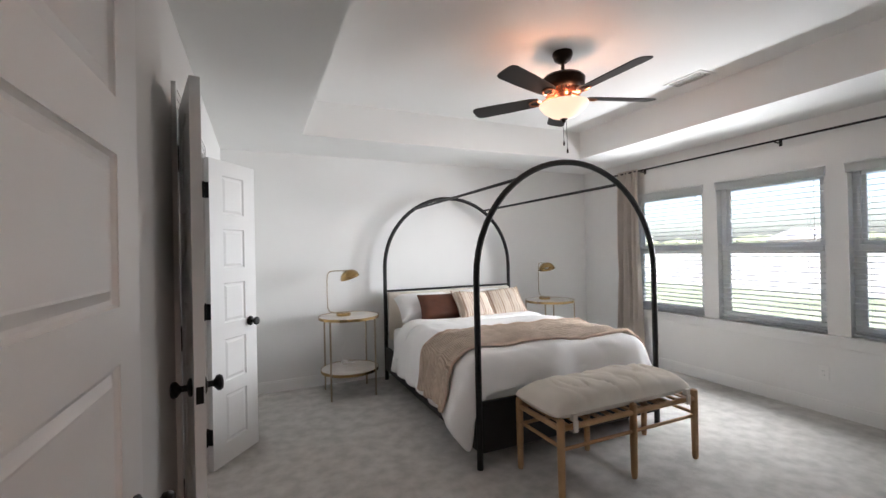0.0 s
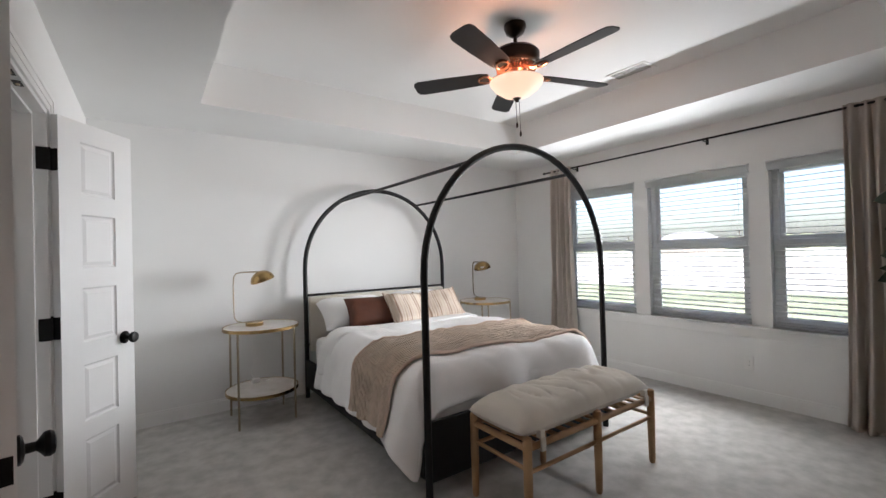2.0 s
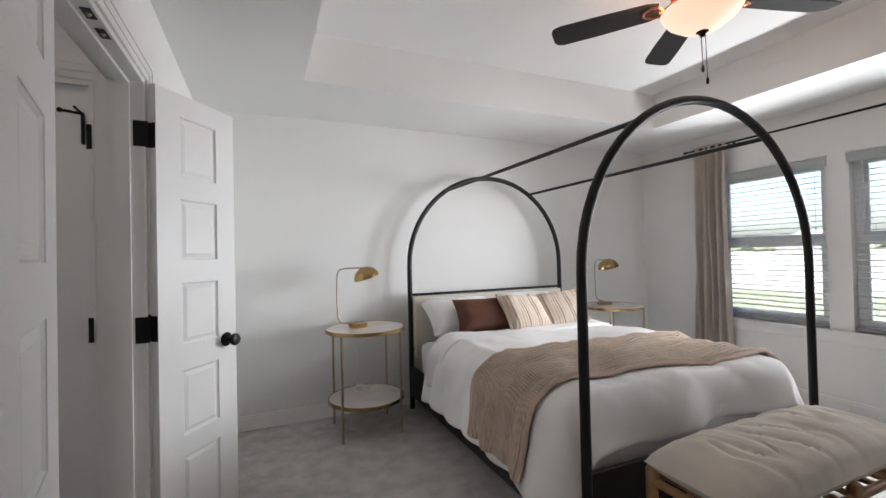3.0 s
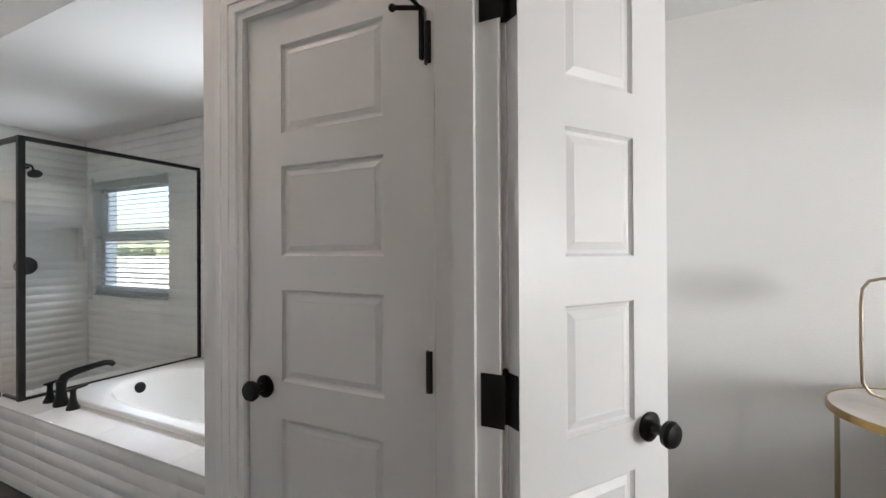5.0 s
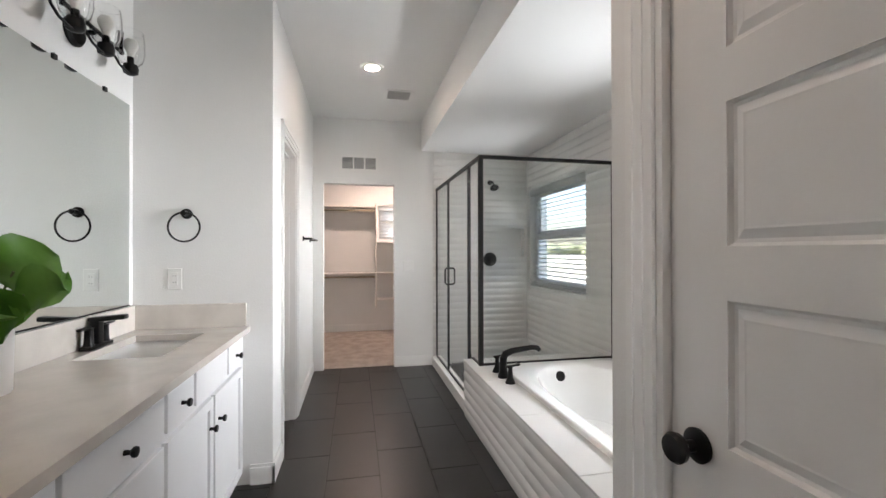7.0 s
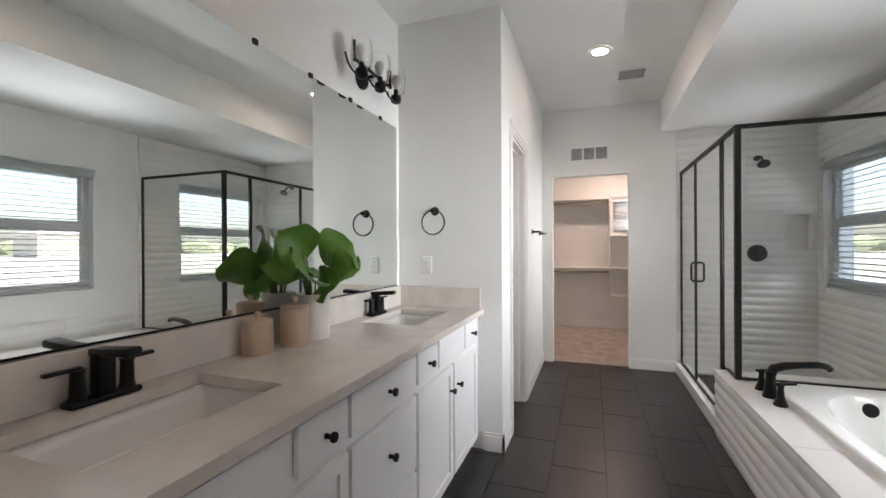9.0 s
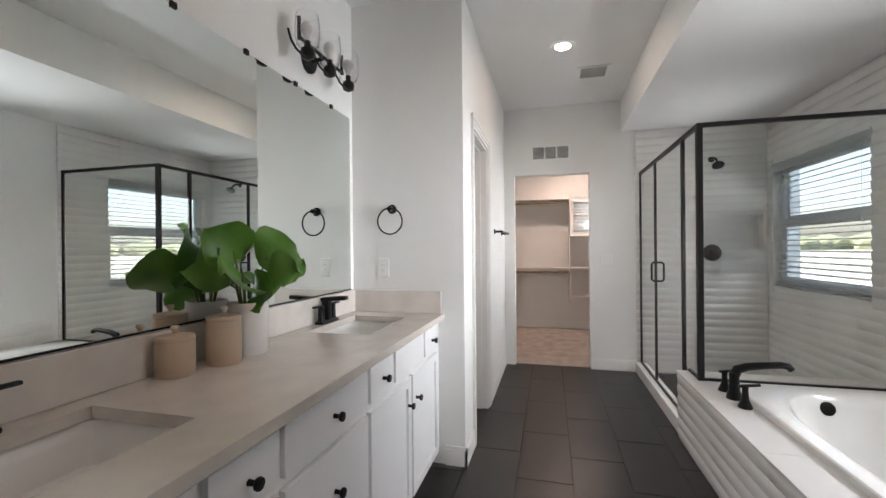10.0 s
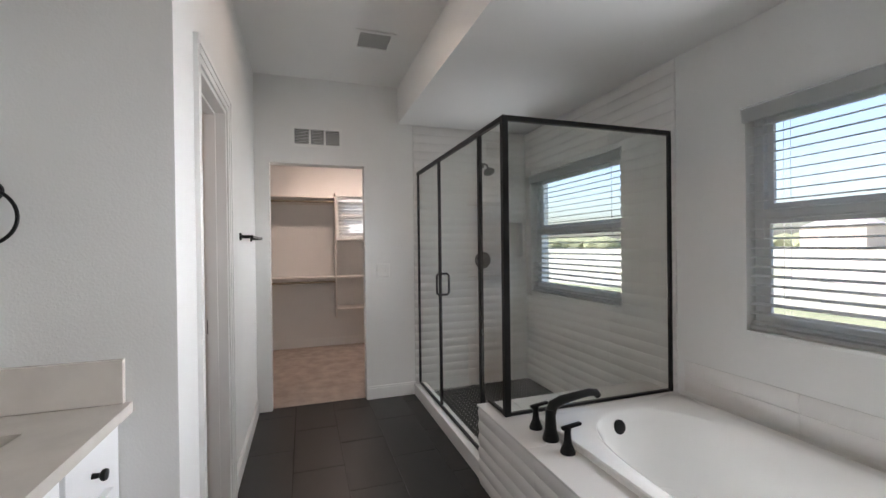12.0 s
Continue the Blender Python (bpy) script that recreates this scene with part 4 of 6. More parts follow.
# ---- bedroom: curtains, rod, plant, vent, outlets ----
rod = thing("curtain_rod", "thin black steel curtain rod on brackets above the windows", "curtain rod")
bm = bmesh.new()
cyl(bm, (XE - 0.085, -2.42, 2.31), (XE - 0.085, 0.93, 2.31), 0.0095, seg=12)
part("rod", bm, M_BLACKM, rod, "", True)
for y in (-2.34, -0.92, 0.50):
    bm = bmesh.new()
    box(bm, XE - 0.006, XE, y - 0.012, y + 0.012, 2.27, 2.33)
    tube(bm, [(XE - 0.004, y, 2.295), (XE - 0.085, y, 2.295), (XE - 0.085, y, 2.30)], 0.006, 8)
    part("bracket", bm, M_BLACKM, rod)
for y in (-2.43, 0.94):
    bm = bmesh.new()
    ball(bm, (XE - 0.085, y, 2.31), 0.016)
    part("finial", bm, M_BLACKM, rod, "", True)


def curtain(y0, y1, label, folds, seed):
    top = thing("curtain", label, "curtain", group="window curtains")
    bm = bmesh.new()
    nu, nv = 150, 44
    g = []
    for j in range(nv + 1):
        f = j / nv
        z = 2.335 - 2.328 * f
        row = []
        for i in range(nu + 1):
            u = i / nu
            ph = folds * 2 * math.pi * (u + 0.018 * math.sin(5 * f + seed + 9 * u))
            amp = 0.026 + 0.018 * min(1, f * 3) + 0.010 * noise.noise(Vector((u * 7, f * 2, seed)))
            if f < 0.05:
                amp *= 0.6
            flare = 1 + 0.10 * (f - 0.3)
            y = (y0 + y1) / 2 + (u - 0.5) * (y1 - y0) * flare + 0.010 * math.sin(ph * 0.5 + 4 * f)
            x = XE - 0.085 - amp * math.sin(ph) - 0.012 * noise.noise(Vector((u * 14, f * 5, seed + 3)))
            if f > 0.97:
                x -= 0.03 * (0.5 + noise.noise(Vector((u * 9, 1, seed))))
            row.append(bm.verts.new((min(x, XE - 0.012) if z > 0.72 or z < 0.5 else min(x, XE - 0.052), y, z)))
        g.append(row)
    for j in range(nv):
        for i in range(nu):
            bm.faces.new((g[j][i], g[j][i + 1], g[j + 1][i + 1], g[j + 1][i]))
    ob = part("drape", bm, M_CURTAIN, top, "", True)
    so = ob.modifiers.new("thick", "SOLIDIFY")
    so.thickness = 0.003
    bm = bmesh.new()
    for k in range(14):
        yy = y0 + (y1 - y0) * (k + 0.5) / 14
        tube(bm, [(XE - 0.105 - 0.02 * math.sin(k * 2.1), yy + 0.012 * math.sin(t * 1.7 + k), 0.012 + 0.016 * abs(math.sin(t * 2.1 + k))) for t in range(5)], 0.010, 6)
    part("pooled_hem", bm, M_CURTAIN, top, "hem pooled on the carpet", True)
    return top


curtain(0.52, 0.86, "beige linen curtain gathered beside the window", 5, 1.0)
curtain(-2.36, -1.84, "beige linen curtain with deep folds pooling on carpet", 7, 4.0)


def leaf_bm(bm, base, direction, length, width, droop, up=Vector((0, 0, 1)), lobes=0.0, seed=0.0, cup=0.12):
    d = Vector(direction).normalized()
    side = d.cross(up)
    side = side.normalized() if side.length > 1e-3 else Vector((1, 0, 0))
    nrm = side.cross(d).normalized()
    n = 8
    rows = []
    for i in range(n + 1):
        f = i / n
        w = width * (math.sin(math.pi * min(1, f ** 0.8 * 0.97 + 0.03)) ** 0.7) * (1 + lobes * math.sin(f * 15 + seed))
        c = base + d * (length * f) - up * (droop * f * f * length)
        row = []
        for k in (-1, -0.5, 0, 0.5, 1):
            row.append(bm.verts.new(c + side * (w / 2 * k) + nrm * (cup * w * k * k + 0.012 * math.sin(f * 9 + k * 2 + seed) * abs(k))))
        rows.append(row)
    for a, b in zip(rows, rows[1:]):
        for k in range(4):
            bm.faces.new((a[k], a[k + 1], b[k + 1], b[k]))


PX, PY = 4.14, -2.42
fig = thing("fiddle_leaf_fig", "tall dark green fiddle-leaf fig in a basket planter", "potted plant", pose(PX, PY, 0))
bm = bmesh.new()
lathe(bm, [(0.0, 0.0), (0.13, 0.0), (0.15, 0.02), (0.17, 0.16), (0.165, 0.30), (0.15, 0.30), (0.15, 0.26), (0.0, 0.26)], seg=28)
part("planter", bm, M_CREAM, fig, "", True)
bm = bmesh.new()
tube(bm, [(0, 0, 0.25), (0.01, 0.01, 0.7), (-0.01, 0.02, 1.2), (0.0, 0.0, 1.85)], [0.016, 0.014, 0.011, 0.006], 8)
for a, z in ((110, 0.95), (150, 1.15), (80, 1.4), (200, 1.3), (30, 1.1)):
    dd = Vector((math.cos(radians(a)), math.sin(radians(a)), 0.35))
    tube(bm, [(0, 0.01, z - 0.05), tuple(Vector((0, 0.01, z)) + dd * 0.18)], [0.007, 0.004], 6)
part("trunk", bm, M_BARK, fig, "", True)
rng = random.Random(5)
# heading, height, stalk, length, width
spots = [(128, 1.13, 0.06, 0.34, 0.20), (150, 1.10, 0.04, 0.24, 0.17), (112, 1.30, 0.08, 0.27, 0.14), (100, 1.66, 0.08, 0.22, 0.15), (140, 1.53, 0.05, 0.26, 0.18), (160, 1.44, 0.05, 0.24, 0.18), (165, 1.00, 0.08, 0.26, 0.12), (118, 1.37, 0.22, 0.12, 0.06), (128, 1.33, 0.22, 0.14, 0.045)]
for k in range(30):
    spots.append((rng.uniform(60, 330), rng.uniform(0.90, 1.85), rng.uniform(0.03, 0.10), rng.uniform(0.18, 0.27), rng.uniform(0.13, 0.18)))
for a, z, off, ln, wd in spots:
    if math.sin(radians(a)) < -0.4 or math.cos(radians(a)) > 0.5:
        ln *= 0.65
    bm = bmesh.new()
    dd = Vector((math.cos(radians(a)), math.sin(radians(a)), rng.uniform(-0.05, 0.3)))
    st = Vector((0, 0.01, z))
    tube(bm, [tuple(st), tuple(st + dd * (off + 0.02))], 0.003, 5)
    leaf_bm(bm, st + dd * off, dd, ln, wd, rng.uniform(0.05, 0.35), up=Vector((rng.uniform(-1.0, -0.6), rng.uniform(-0.5, 0.1), rng.uniform(0.2, 0.8))).normalized(), lobes=0.12, seed=a)
    part("leaf", bm, M_DLEAF, fig, "", True)

def grille(name, label, m, w, h, slats, frame_w=0.022, cells=1):
    """A vent in the local xy plane facing -z."""
    top = thing(name, label, "vent", m)
    bm = bmesh.new()
    box(bm, -w / 2, w / 2, -h / 2, -h / 2 + frame_w, -0.007, 0)
    box(bm, -w / 2, w / 2, h / 2 - frame_w, h / 2, -0.007, 0)
    box(bm, -w / 2, -w / 2 + frame_w, -h / 2 + frame_w, h / 2 - frame_w, -0.007, 0)
    box(bm, w / 2 - frame_w, w / 2, -h / 2 + frame_w, h / 2 - frame_w, -0.007, 0)
    for c in range(1, cells):
        x = -w / 2 + frame_w + (w - 2 * frame_w) * c / cells
        box(bm, x - 0.008, x + 0.008, -h / 2 + frame_w, h / 2 - frame_w, -0.007, 0)
    part("frame", bm, M_PLASTIC, top)
    # a flat dark sheet gives the shade of the duct behind the slats
    bm = bmesh.new()
    box(bm, -w / 2 + frame_w, w / 2 - frame_w, -h / 2 + frame_w, h / 2 - frame_w, -0.0012, -0.0005)
    part("backing", bm, M_HOLLOW_SHADE, top)
    for k in range(slats):
        bm = bmesh.new()
        y = -h / 2 + frame_w + (h - 2 * frame_w) * (k + 0.5) / slats
        box(bm, -w / 2 + frame_w, w / 2 - frame_w, -0.0019, 0.0019, -0.0005, 0.0005, m=pose(0, y, -0.0045, 0, 0, 0))
        part("slat", bm, M_PLASTIC, top)
    return top


grille("ceiling_vent", "white louvred air vent in the tray ceiling", pose(3.567, -0.79, TZ1, 0, 0, 90), 0.33, 0.18, 12)
grille("exhaust_fan_grille", "white square exhaust grille on the bathroom ceiling", pose(-4.03, -0.10, TZ, 0, 0, 90), 0.27, 0.27, 16, 0.03)
grille("return_air_grille", "white three-cell return air grille above the doorway", pose(BW, -0.46, 2.29, 0, -90, 0) @ pose(0, 0, 0, 0, 0, 90), 0.41, 0.17, 10, 0.022, 3)


def outlet(m, label, switch=0):
    top = thing("light_switch" if switch else "wall_outlet", label, "switch" if switch else "outlet", m)
    w = 0.115 if switch > 1 else 0.072
    bm = bmesh.new()
    box(bm, -w / 2, w / 2, -0.006, 0, -0.058, 0.058, 0.003)
    part("cover_plate", bm, M_PLASTIC, top)
    if switch:
        for k in range(switch):
            x = (k - (switch - 1) / 2) * 0.046
            bm = bmesh.new()
            box(bm, x - 0.005, x + 0.005, -0.016, -0.006, -0.004, 0.012, 0.002)
            part("toggle", bm, M_PLASTIC, top)
    else:
        bm = bmesh.new()
        box(bm, -0.017, 0.017, -0.008, -0.006, -0.034, 0.034, 0.001)
        ins = part("receptacle", bm, M_PLASTIC, top)
        for z in (-0.018, 0.018):
            for x in (-0.006, 0.006):
                # thin raised bars, coloured dark as the shade in the slots
                bm = bmesh.new()
                box(bm, x - 0.001, x + 0.001, -0.0085, -0.008, z - 0.004, z + 0.004)
                part("slot", bm, M_HOLLOW_SHADE, ins)
    return top


outlet(pose(XE, -1.19, 0.33, 0, 0, -90), "white wall outlet below the bedroom windows")
outlet(pose(PX1, -1.46, 1.16, 0, 0, 90), "white outlet above the quartz side splash")
outlet(pose(BW, 0.09, 1.14, 0, 0, 90), "white double light switch beside the closet doorway", 2)


# ---- bathroom: vanity ----
VX0, VX1, VYF = PX1 + 0.005, -0.125, -1.115
van = thing("vanity_cabinet", "long white shaker bathroom vanity with black knobs", "vanity", pose(0, 0, 0))
bm = bmesh.new()
box(bm, VX0, VX1, BS + 0.002, VYF - 0.02, 0.10, 0.70)
box(bm, VX0, VX1, VYF - 0.02, VYF, 0.10, 0.857)
box(bm, VX0, VX0 + 0.02, BS + 0.002, VYF - 0.02, 0.70, 0.857)
box(bm, VX1 - 0.02, VX1, BS + 0.002, VYF - 0.02, 0.70, 0.857)
part("body", bm, M_CAB, van)
bm = bmesh.new()
box(bm, VX0, VX1, BS + 0.002, VYF - 0.06, 0.0, 0.10)
part("toe_kick", bm, M_CAB, van)


def cab_knob(parent, x, z, y):
    bm = bmesh.new()
    prof = [(0.0075, 0.0), (0.0065, 0.010), (0.0065, 0.016), (0.0135, 0.021), (0.0150, 0.026), (0.0135, 0.031), (0.0, 0.032)]
    lathe(bm, prof, seg=18, m=pose(x, y, z, -90, 0, 0))
    return part("knob", bm, M_BLACK, parent, "small black cabinet knob", True)


def front(name, x0, x1, z0, z1, knob=None, shaker=False):
    bm = bmesh.new()
    y0, y1 = VYF + 0.0015, VYF + 0.0205
    if shaker:
        box(bm, x0, x1, y0, y1, z0, z1)
        face = max(bm.faces, key=lambda f: f.calc_center_median().y)
        bmesh.ops.inset_region(bm, faces=[face], thickness=0.058)
        bmesh.ops.inset_region(bm, faces=[face], thickness=0.002, depth=-0.010)
    else:
        box(bm, x0, x1, y0, y1, z0, z1, 0.002)
    ob = part(name, bm, M_CAB, van)
    if knob:
        cab_knob(ob, knob[0], knob[1], y1)
    return ob


for x0, x1, kn in ((-2.515, -2.27, 1), (-2.245, -1.85, 0), (-1.825, -1.60, 1), (-1.575, -1.10, 1), (-1.08, -0.865, 1), (-0.84, -0.45, 0), (-0.43, -0.205, 1)):
    front("drawer_front", x0, x1, 0.715, 0.845, ((x0 + x1) / 2, 0.777) if kn else None)
for x0, x1, kx in ((-2.515, -2.07, -2.115), (-2.045, -1.60, -2.00), (-1.08, -0.655, -0.70), (-0.63, -0.205, -0.585)):
    front("cabinet_door", x0, x1, 0.115, 0.685, (kx, 0.565), True)
front("drawer_front", -1.575, -1.10, 0.40, 0.685, (-1.34, 0.55))
front("drawer_front", -1.575, -1.10, 0.115, 0.375, (-1.34, 0.25))

SINKS = [(-1.0, -0.50), (-2.44, -1.94)]
SY0, SY1 = -1.572, -1.255
ctop = thing("countertop", "cream quartz vanity countertop with splashes", "countertop")
bm = bmesh.new()
z0, z1 = 0.8585, 0.890
xs = [VX0 - 0.003, SINKS[1][0], SINKS[1][1], SINKS[0][0], SINKS[0][1], VX1 + 0.003]
box(bm, xs[0], xs[5], SY1, -1.078, z0, z1)
box(bm, xs[0], xs[5], BS + 0.001, SY0, z0, z1)
for a, b in ((0, 1), (2, 3), (4, 5)):
    box(bm, xs[a], xs[b], SY0, SY1, z0, z1)
part("slab", bm, M_QUARTZ, ctop)
bm = bmesh.new()
box(bm, xs[0], xs[5], BS + 0.001, BS + 0.020, 0.891, 1.022, 0.002)
part("back_splash", bm, M_QUARTZ, ctop)
bm = bmesh.new()
box(bm, VX0 - 0.003, VX0 + 0.016, BS + 0.021, -1.095, 0.891, 1.022, 0.002)
part("side_splash", bm, M_QUARTZ, ctop)


def sink(x0, x1):
    top = thing("undermount_sink", "white rectangular undermount sink in the quartz counter", "sink", group="vanity sinks")
    bm = bmesh.new()
    levels = [(0.006, 0.856), (0.004, 0.82), (-0.012, 0.755), (-0.045, 0.735), (-0.10, 0.730)]
    loops = []
    for g, z in levels:
        a, b, c, d = x0 - g, x1 + g, SY0 - g, SY1 + g
        r = 0.035
        ring = []
        for cx, cy, a0 in ((b - r, d - r, 0), (a + r, d - r, 90), (a + r, c + r, 180), (b - r, c + r, 270)):
            for k in range(5):
                t = radians(a0 + 22.5 * k)
                ring.append(bm.verts.new((cx + r * math.cos(t), cy + r * math.sin(t), z)))
        loops.append(ring)
    for p, q in zip(loops, loops[1:]):
        for i in range(len(p)):
            bm.faces.new((p[i], p[(i + 1) % len(p)], q[(i + 1) % len(p)], q[i]))
    bm.faces.new(loops[-1])
    ob = part("basin", bm, M_PORC, top, "", True)
    so = ob.modifiers.new("thick", "SOLIDIFY")
    so.thickness, so.offset = 0.008, 1.0
    bm = bmesh.new()
    lathe(bm, [(0.0, 0.0), (0.022, 0.0), (0.022, 0.004), (0.016, 0.006), (0.0, 0.006)], ((x0 + x1) / 2, -1.42, 0.7385), 20)
    part("drain", bm, M_BLACK, top, "", True)


def faucet(x):
    top = thing("sink_faucet", "matte black two-handle centerset faucet on the counter", "faucet", pose(x, -1.608, 0.890), "sink faucets")
    bm = bmesh.new()
    box(bm, -0.085, 0.085, -0.026, 0.026, 0, 0.018, 0.009)
    part("base_plate", bm, M_BLACK, top, "", True)
    bm = bmesh.new()
    box(bm, -0.021, 0.021, -0.02, 0.018, 0.016, 0.128, 0.005)
    box(bm, -0.021, 0.021, -0.02, 0.125, 0.112, 0.134, 0.006, m=pose(0, 0, 0.0, 4, 0, 0))
    part("spout", bm, M_BLACK, top, "", True)
    for s in (-1, 1):
        bm = bmesh.new()
        lathe(bm, [(0.021, 0.016), (0.017, 0.03), (0.0155, 0.085), (0.019, 0.092), (0.0, 0.094)], (s * 0.058, 0, 0), 18)
        box(bm, s * 0.05, s * 0.128, -0.009, 0.009, 0.089, 0.099, 0.003)
        part("handle", bm, M_BLACK, top, "", True)


for a, b in SINKS:
    sink(a, b)
    faucet((a + b) / 2)

mir = thing("wall_mirror", "large frameless wall mirror held by black clips", "mirror")
MX0, MX1, MZ0, MZ1 = -2.562, -0.16, 1.032, 2.078
bm = bmesh.new()
box(bm, MX0, MX1, BS + 0.001, BS + 0.007, MZ0, MZ1)
part("mirror_glass", bm, M_MIRROR, mir)
bm = bmesh.new()
box(bm, MX0, MX1, BS + 0.001, BS + 0.010, MZ0 - 0.007, MZ0 - 0.001)
part("bottom_channel", bm, M_BLACK, mir, "black bottom channel")
for k in range(7):
    bm = bmesh.new()
    x = MX0 + 0.22 + k * 0.34
    box(bm, x - 0.012, x + 0.012, BS + 0.001, BS + 0.013, MZ1 - 0.010, MZ1 + 0.012, 0.002)
    part("clip", bm, M_BLACK, mir, "black mirror clip")


# wall light over the sink
M_CLEAR = glass("clear_shade_glass", (0.985, 0.99, 0.99))
M_BULB = mat("frosted_bulb", (0.82, 0.80, 0.77), 0.3, vary=0.01)
sc = thing("vanity_light", "black three-arm vanity light with clear glass shades", "wall light", pose(-2.12, BS, 2.25))
bm = bmesh.new()
lathe(bm, [(0.0, 0.0), (0.062, 0.0), (0.062, 0.012), (0.052, 0.022), (0.0, 0.026)], seg=32, m=pose(0, 0.001, -0.01, -90, 0, 0))
part("wall_plate", bm, M_BLACK, sc, "", True)
bm = bmesh.new()
tube(bm, [(0, 0.02, -0.01), (0, 0.085, -0.01)], 0.010, 10)
box(bm, -0.215, 0.215, 0.080, 0.092, -0.005, 0.010, 0.002)
for x in (-0.20, 0.205):
    box(bm, x - 0.007, x + 0.007, 0.078, 0.092, -0.01, 0.10, 0.002)
part("crossbar", bm, M_BLACK, sc)
for x in (-0.20, 0.0, 0.20):
    bm = bmesh.new()
    tube(bm, [(x + 0.09, 0.086, 0.0), (x + 0.09, 0.10, -0.05), (x + 0.075, 0.115, -0.085), (x + 0.04, 0.125, -0.10), (x, 0.125, -0.10)], 0.0055, 8)
    lathe(bm, [(0.012, -0.105), (0.030, -0.095), (0.033, -0.075), (0.028, -0.055), (0.0, -0.055)], (x, 0.125, 0), 20)
    cyl(bm, (x, 0.125, -0.056), (x, 0.125, -0.02), 0.014, seg=14)
    arm = part("arm", bm, M_BLACK, sc, "curved black arm with socket cup", True)
    bm = bmesh.new()
    prof = [(0.026, -0.06), (0.047, -0.04), (0.056, 0.0), (0.056, 0.05), (0.050, 0.10), (0.0485, 0.10), (0.0545, 0.05), (0.0545, 0.0), (0.0455, -0.038), (0.025, -0.058)]
    lathe(bm, prof, (x, 0.125, 0), 28, caps=False)
    p = part("shade", bm, M_CLEAR, sc, "clear bell glass shade", True)
    bm = bmesh.new()
    lathe(bm, [(0.0, -0.022), (0.012, -0.02), (0.016, 0.0), (0.030, 0.03), (0.030, 0.045), (0.020, 0.062), (0.0, 0.068)], (x, 0.125, 0), 18)
    part("bulb", bm, M_BULB, sc, "unlit frosted bulb", True)


def wall_ring(m):
    top = thing("towel_ring", "black round towel ring on the wall", "towel ring", m)
    bm = bmesh.new()
    lathe(bm, [(0.0, 0.0), (0.028, 0.0), (0.028, 0.010), (0.016, 0.018), (0.012, 0.05), (0.014, 0.058), (0.0, 0.06)], seg=24, m=pose(0, 0, 0, 90, 0, 0))
    part("post", bm, M_BLACK, top, "", True)
    bm = bmesh.new()
    pts = [(0.078 * math.sin(2 * math.pi * k / 40), -0.045, -0.074 + 0.078 * math.cos(2 * math.pi * k / 40)) for k in range(41)]
    tube(bm, pts, 0.005, 10)
    part("ring", bm, M_BLACK, top, "", True)


wall_ring(pose(PX1, -1.40, 1.515, 0, 0, 90))
tb = thing("towel_bar", "black steel towel bar on the toilet room wall", "towel bar")
bm = bmesh.new()
box(bm, -4.56, -3.95, PY1 + 0.065, PY1 + 0.080, 1.415, 1.430, 0.003)
part("bar", bm, M_BLACK, tb)
for x in (-4.53, -3.98):
    bm = bmesh.new()
    box(bm, x - 0.02, x + 0.02, PY1, PY1 + 0.010, 1.40, 1.445, 0.003)
    box(bm, x - 0.009, x + 0.009, PY1 + 0.009, PY1 + 0.078, 1.412, 1.432, 0.003)
    part("post", bm, M_BLACK, tb)

# pot with leafy plant, and two lidded jars
pp = thing("potted_plant", "round-leaved green plant in a white ceramic pot", "potted plant", pose(-1.545, -1.565, 0.890) @ Matrix.Scale(1.16, 4))
bm = bmesh.new()
lathe(bm, [(0.0, 0.0), (0.057, 0.0), (0.060, 0.004), (0.0625, 0.165), (0.0575, 0.165), (0.0565, 0.14), (0.0, 0.14)], seg=36)
part("pot", bm, M_POT, pp, "", True)
bm = bmesh.new()
lathe(bm, [(0.0, 0.139), (0.056, 0.141), (0.0, 0.147)], seg=20)
part("soil", bm, M_BARK, pp)
rng = random.Random(11)
# heading of the stalk, reach, height of the blade's base, length, width, rise of the blade
for a, rad, h, ln, wd, tip in ((25, 0.10, 0.26, 0.19, 0.19, 0.25), (75, 0.05, 0.21, 0.15, 0.14, 0.35), (120, 0.06, 0.33, 0.17, 0.18, 0.5), (160, 0.10, 0.30, 0.18, 0.17, 0.25), (200, 0.10, 0.24, 0.18, 0.17, 0.2), (245, 0.06, 0.34, 0.17, 0.16, 0.6), (290, 0.08, 0.26, 0.17, 0.16, 0.3), (330, 0.09, 0.30, 0.18, 0.18, 0.3), (350, 0.05, 0.35, 0.18, 0.17, 0.7), (95, 0.09, 0.27, 0.15, 0.15, 0.2)):
    ca, sa = math.cos(radians(a)), math.sin(radians(a))
    bm = bmesh.new()
    b = Vector((rad * ca, rad * sa, h - 0.02))
    tube(bm, [(0.02 * ca, 0.02 * sa, 0.14), (0.035 * ca, 0.035 * sa, 0.14 + (h - 0.14) * 0.55), tuple(b)], [0.004, 0.0035, 0.003], 6)
    part("stem", bm, M_STEM, pp, "", True)
    bm = bmesh.new()
    d = Vector((ca, sa, tip))
    up = Vector((0.75 * ca + 0.45, 0.75 * sa + 0.45, 0.55)).normalized()
    leaf_bm(bm, b - d * 0.03, d, ln, wd, rng.uniform(0.1, 0.3), up=up, lobes=0.03, seed=a, cup=0.14)
    part("leaf", bm, M_LEAF, pp, "", True)


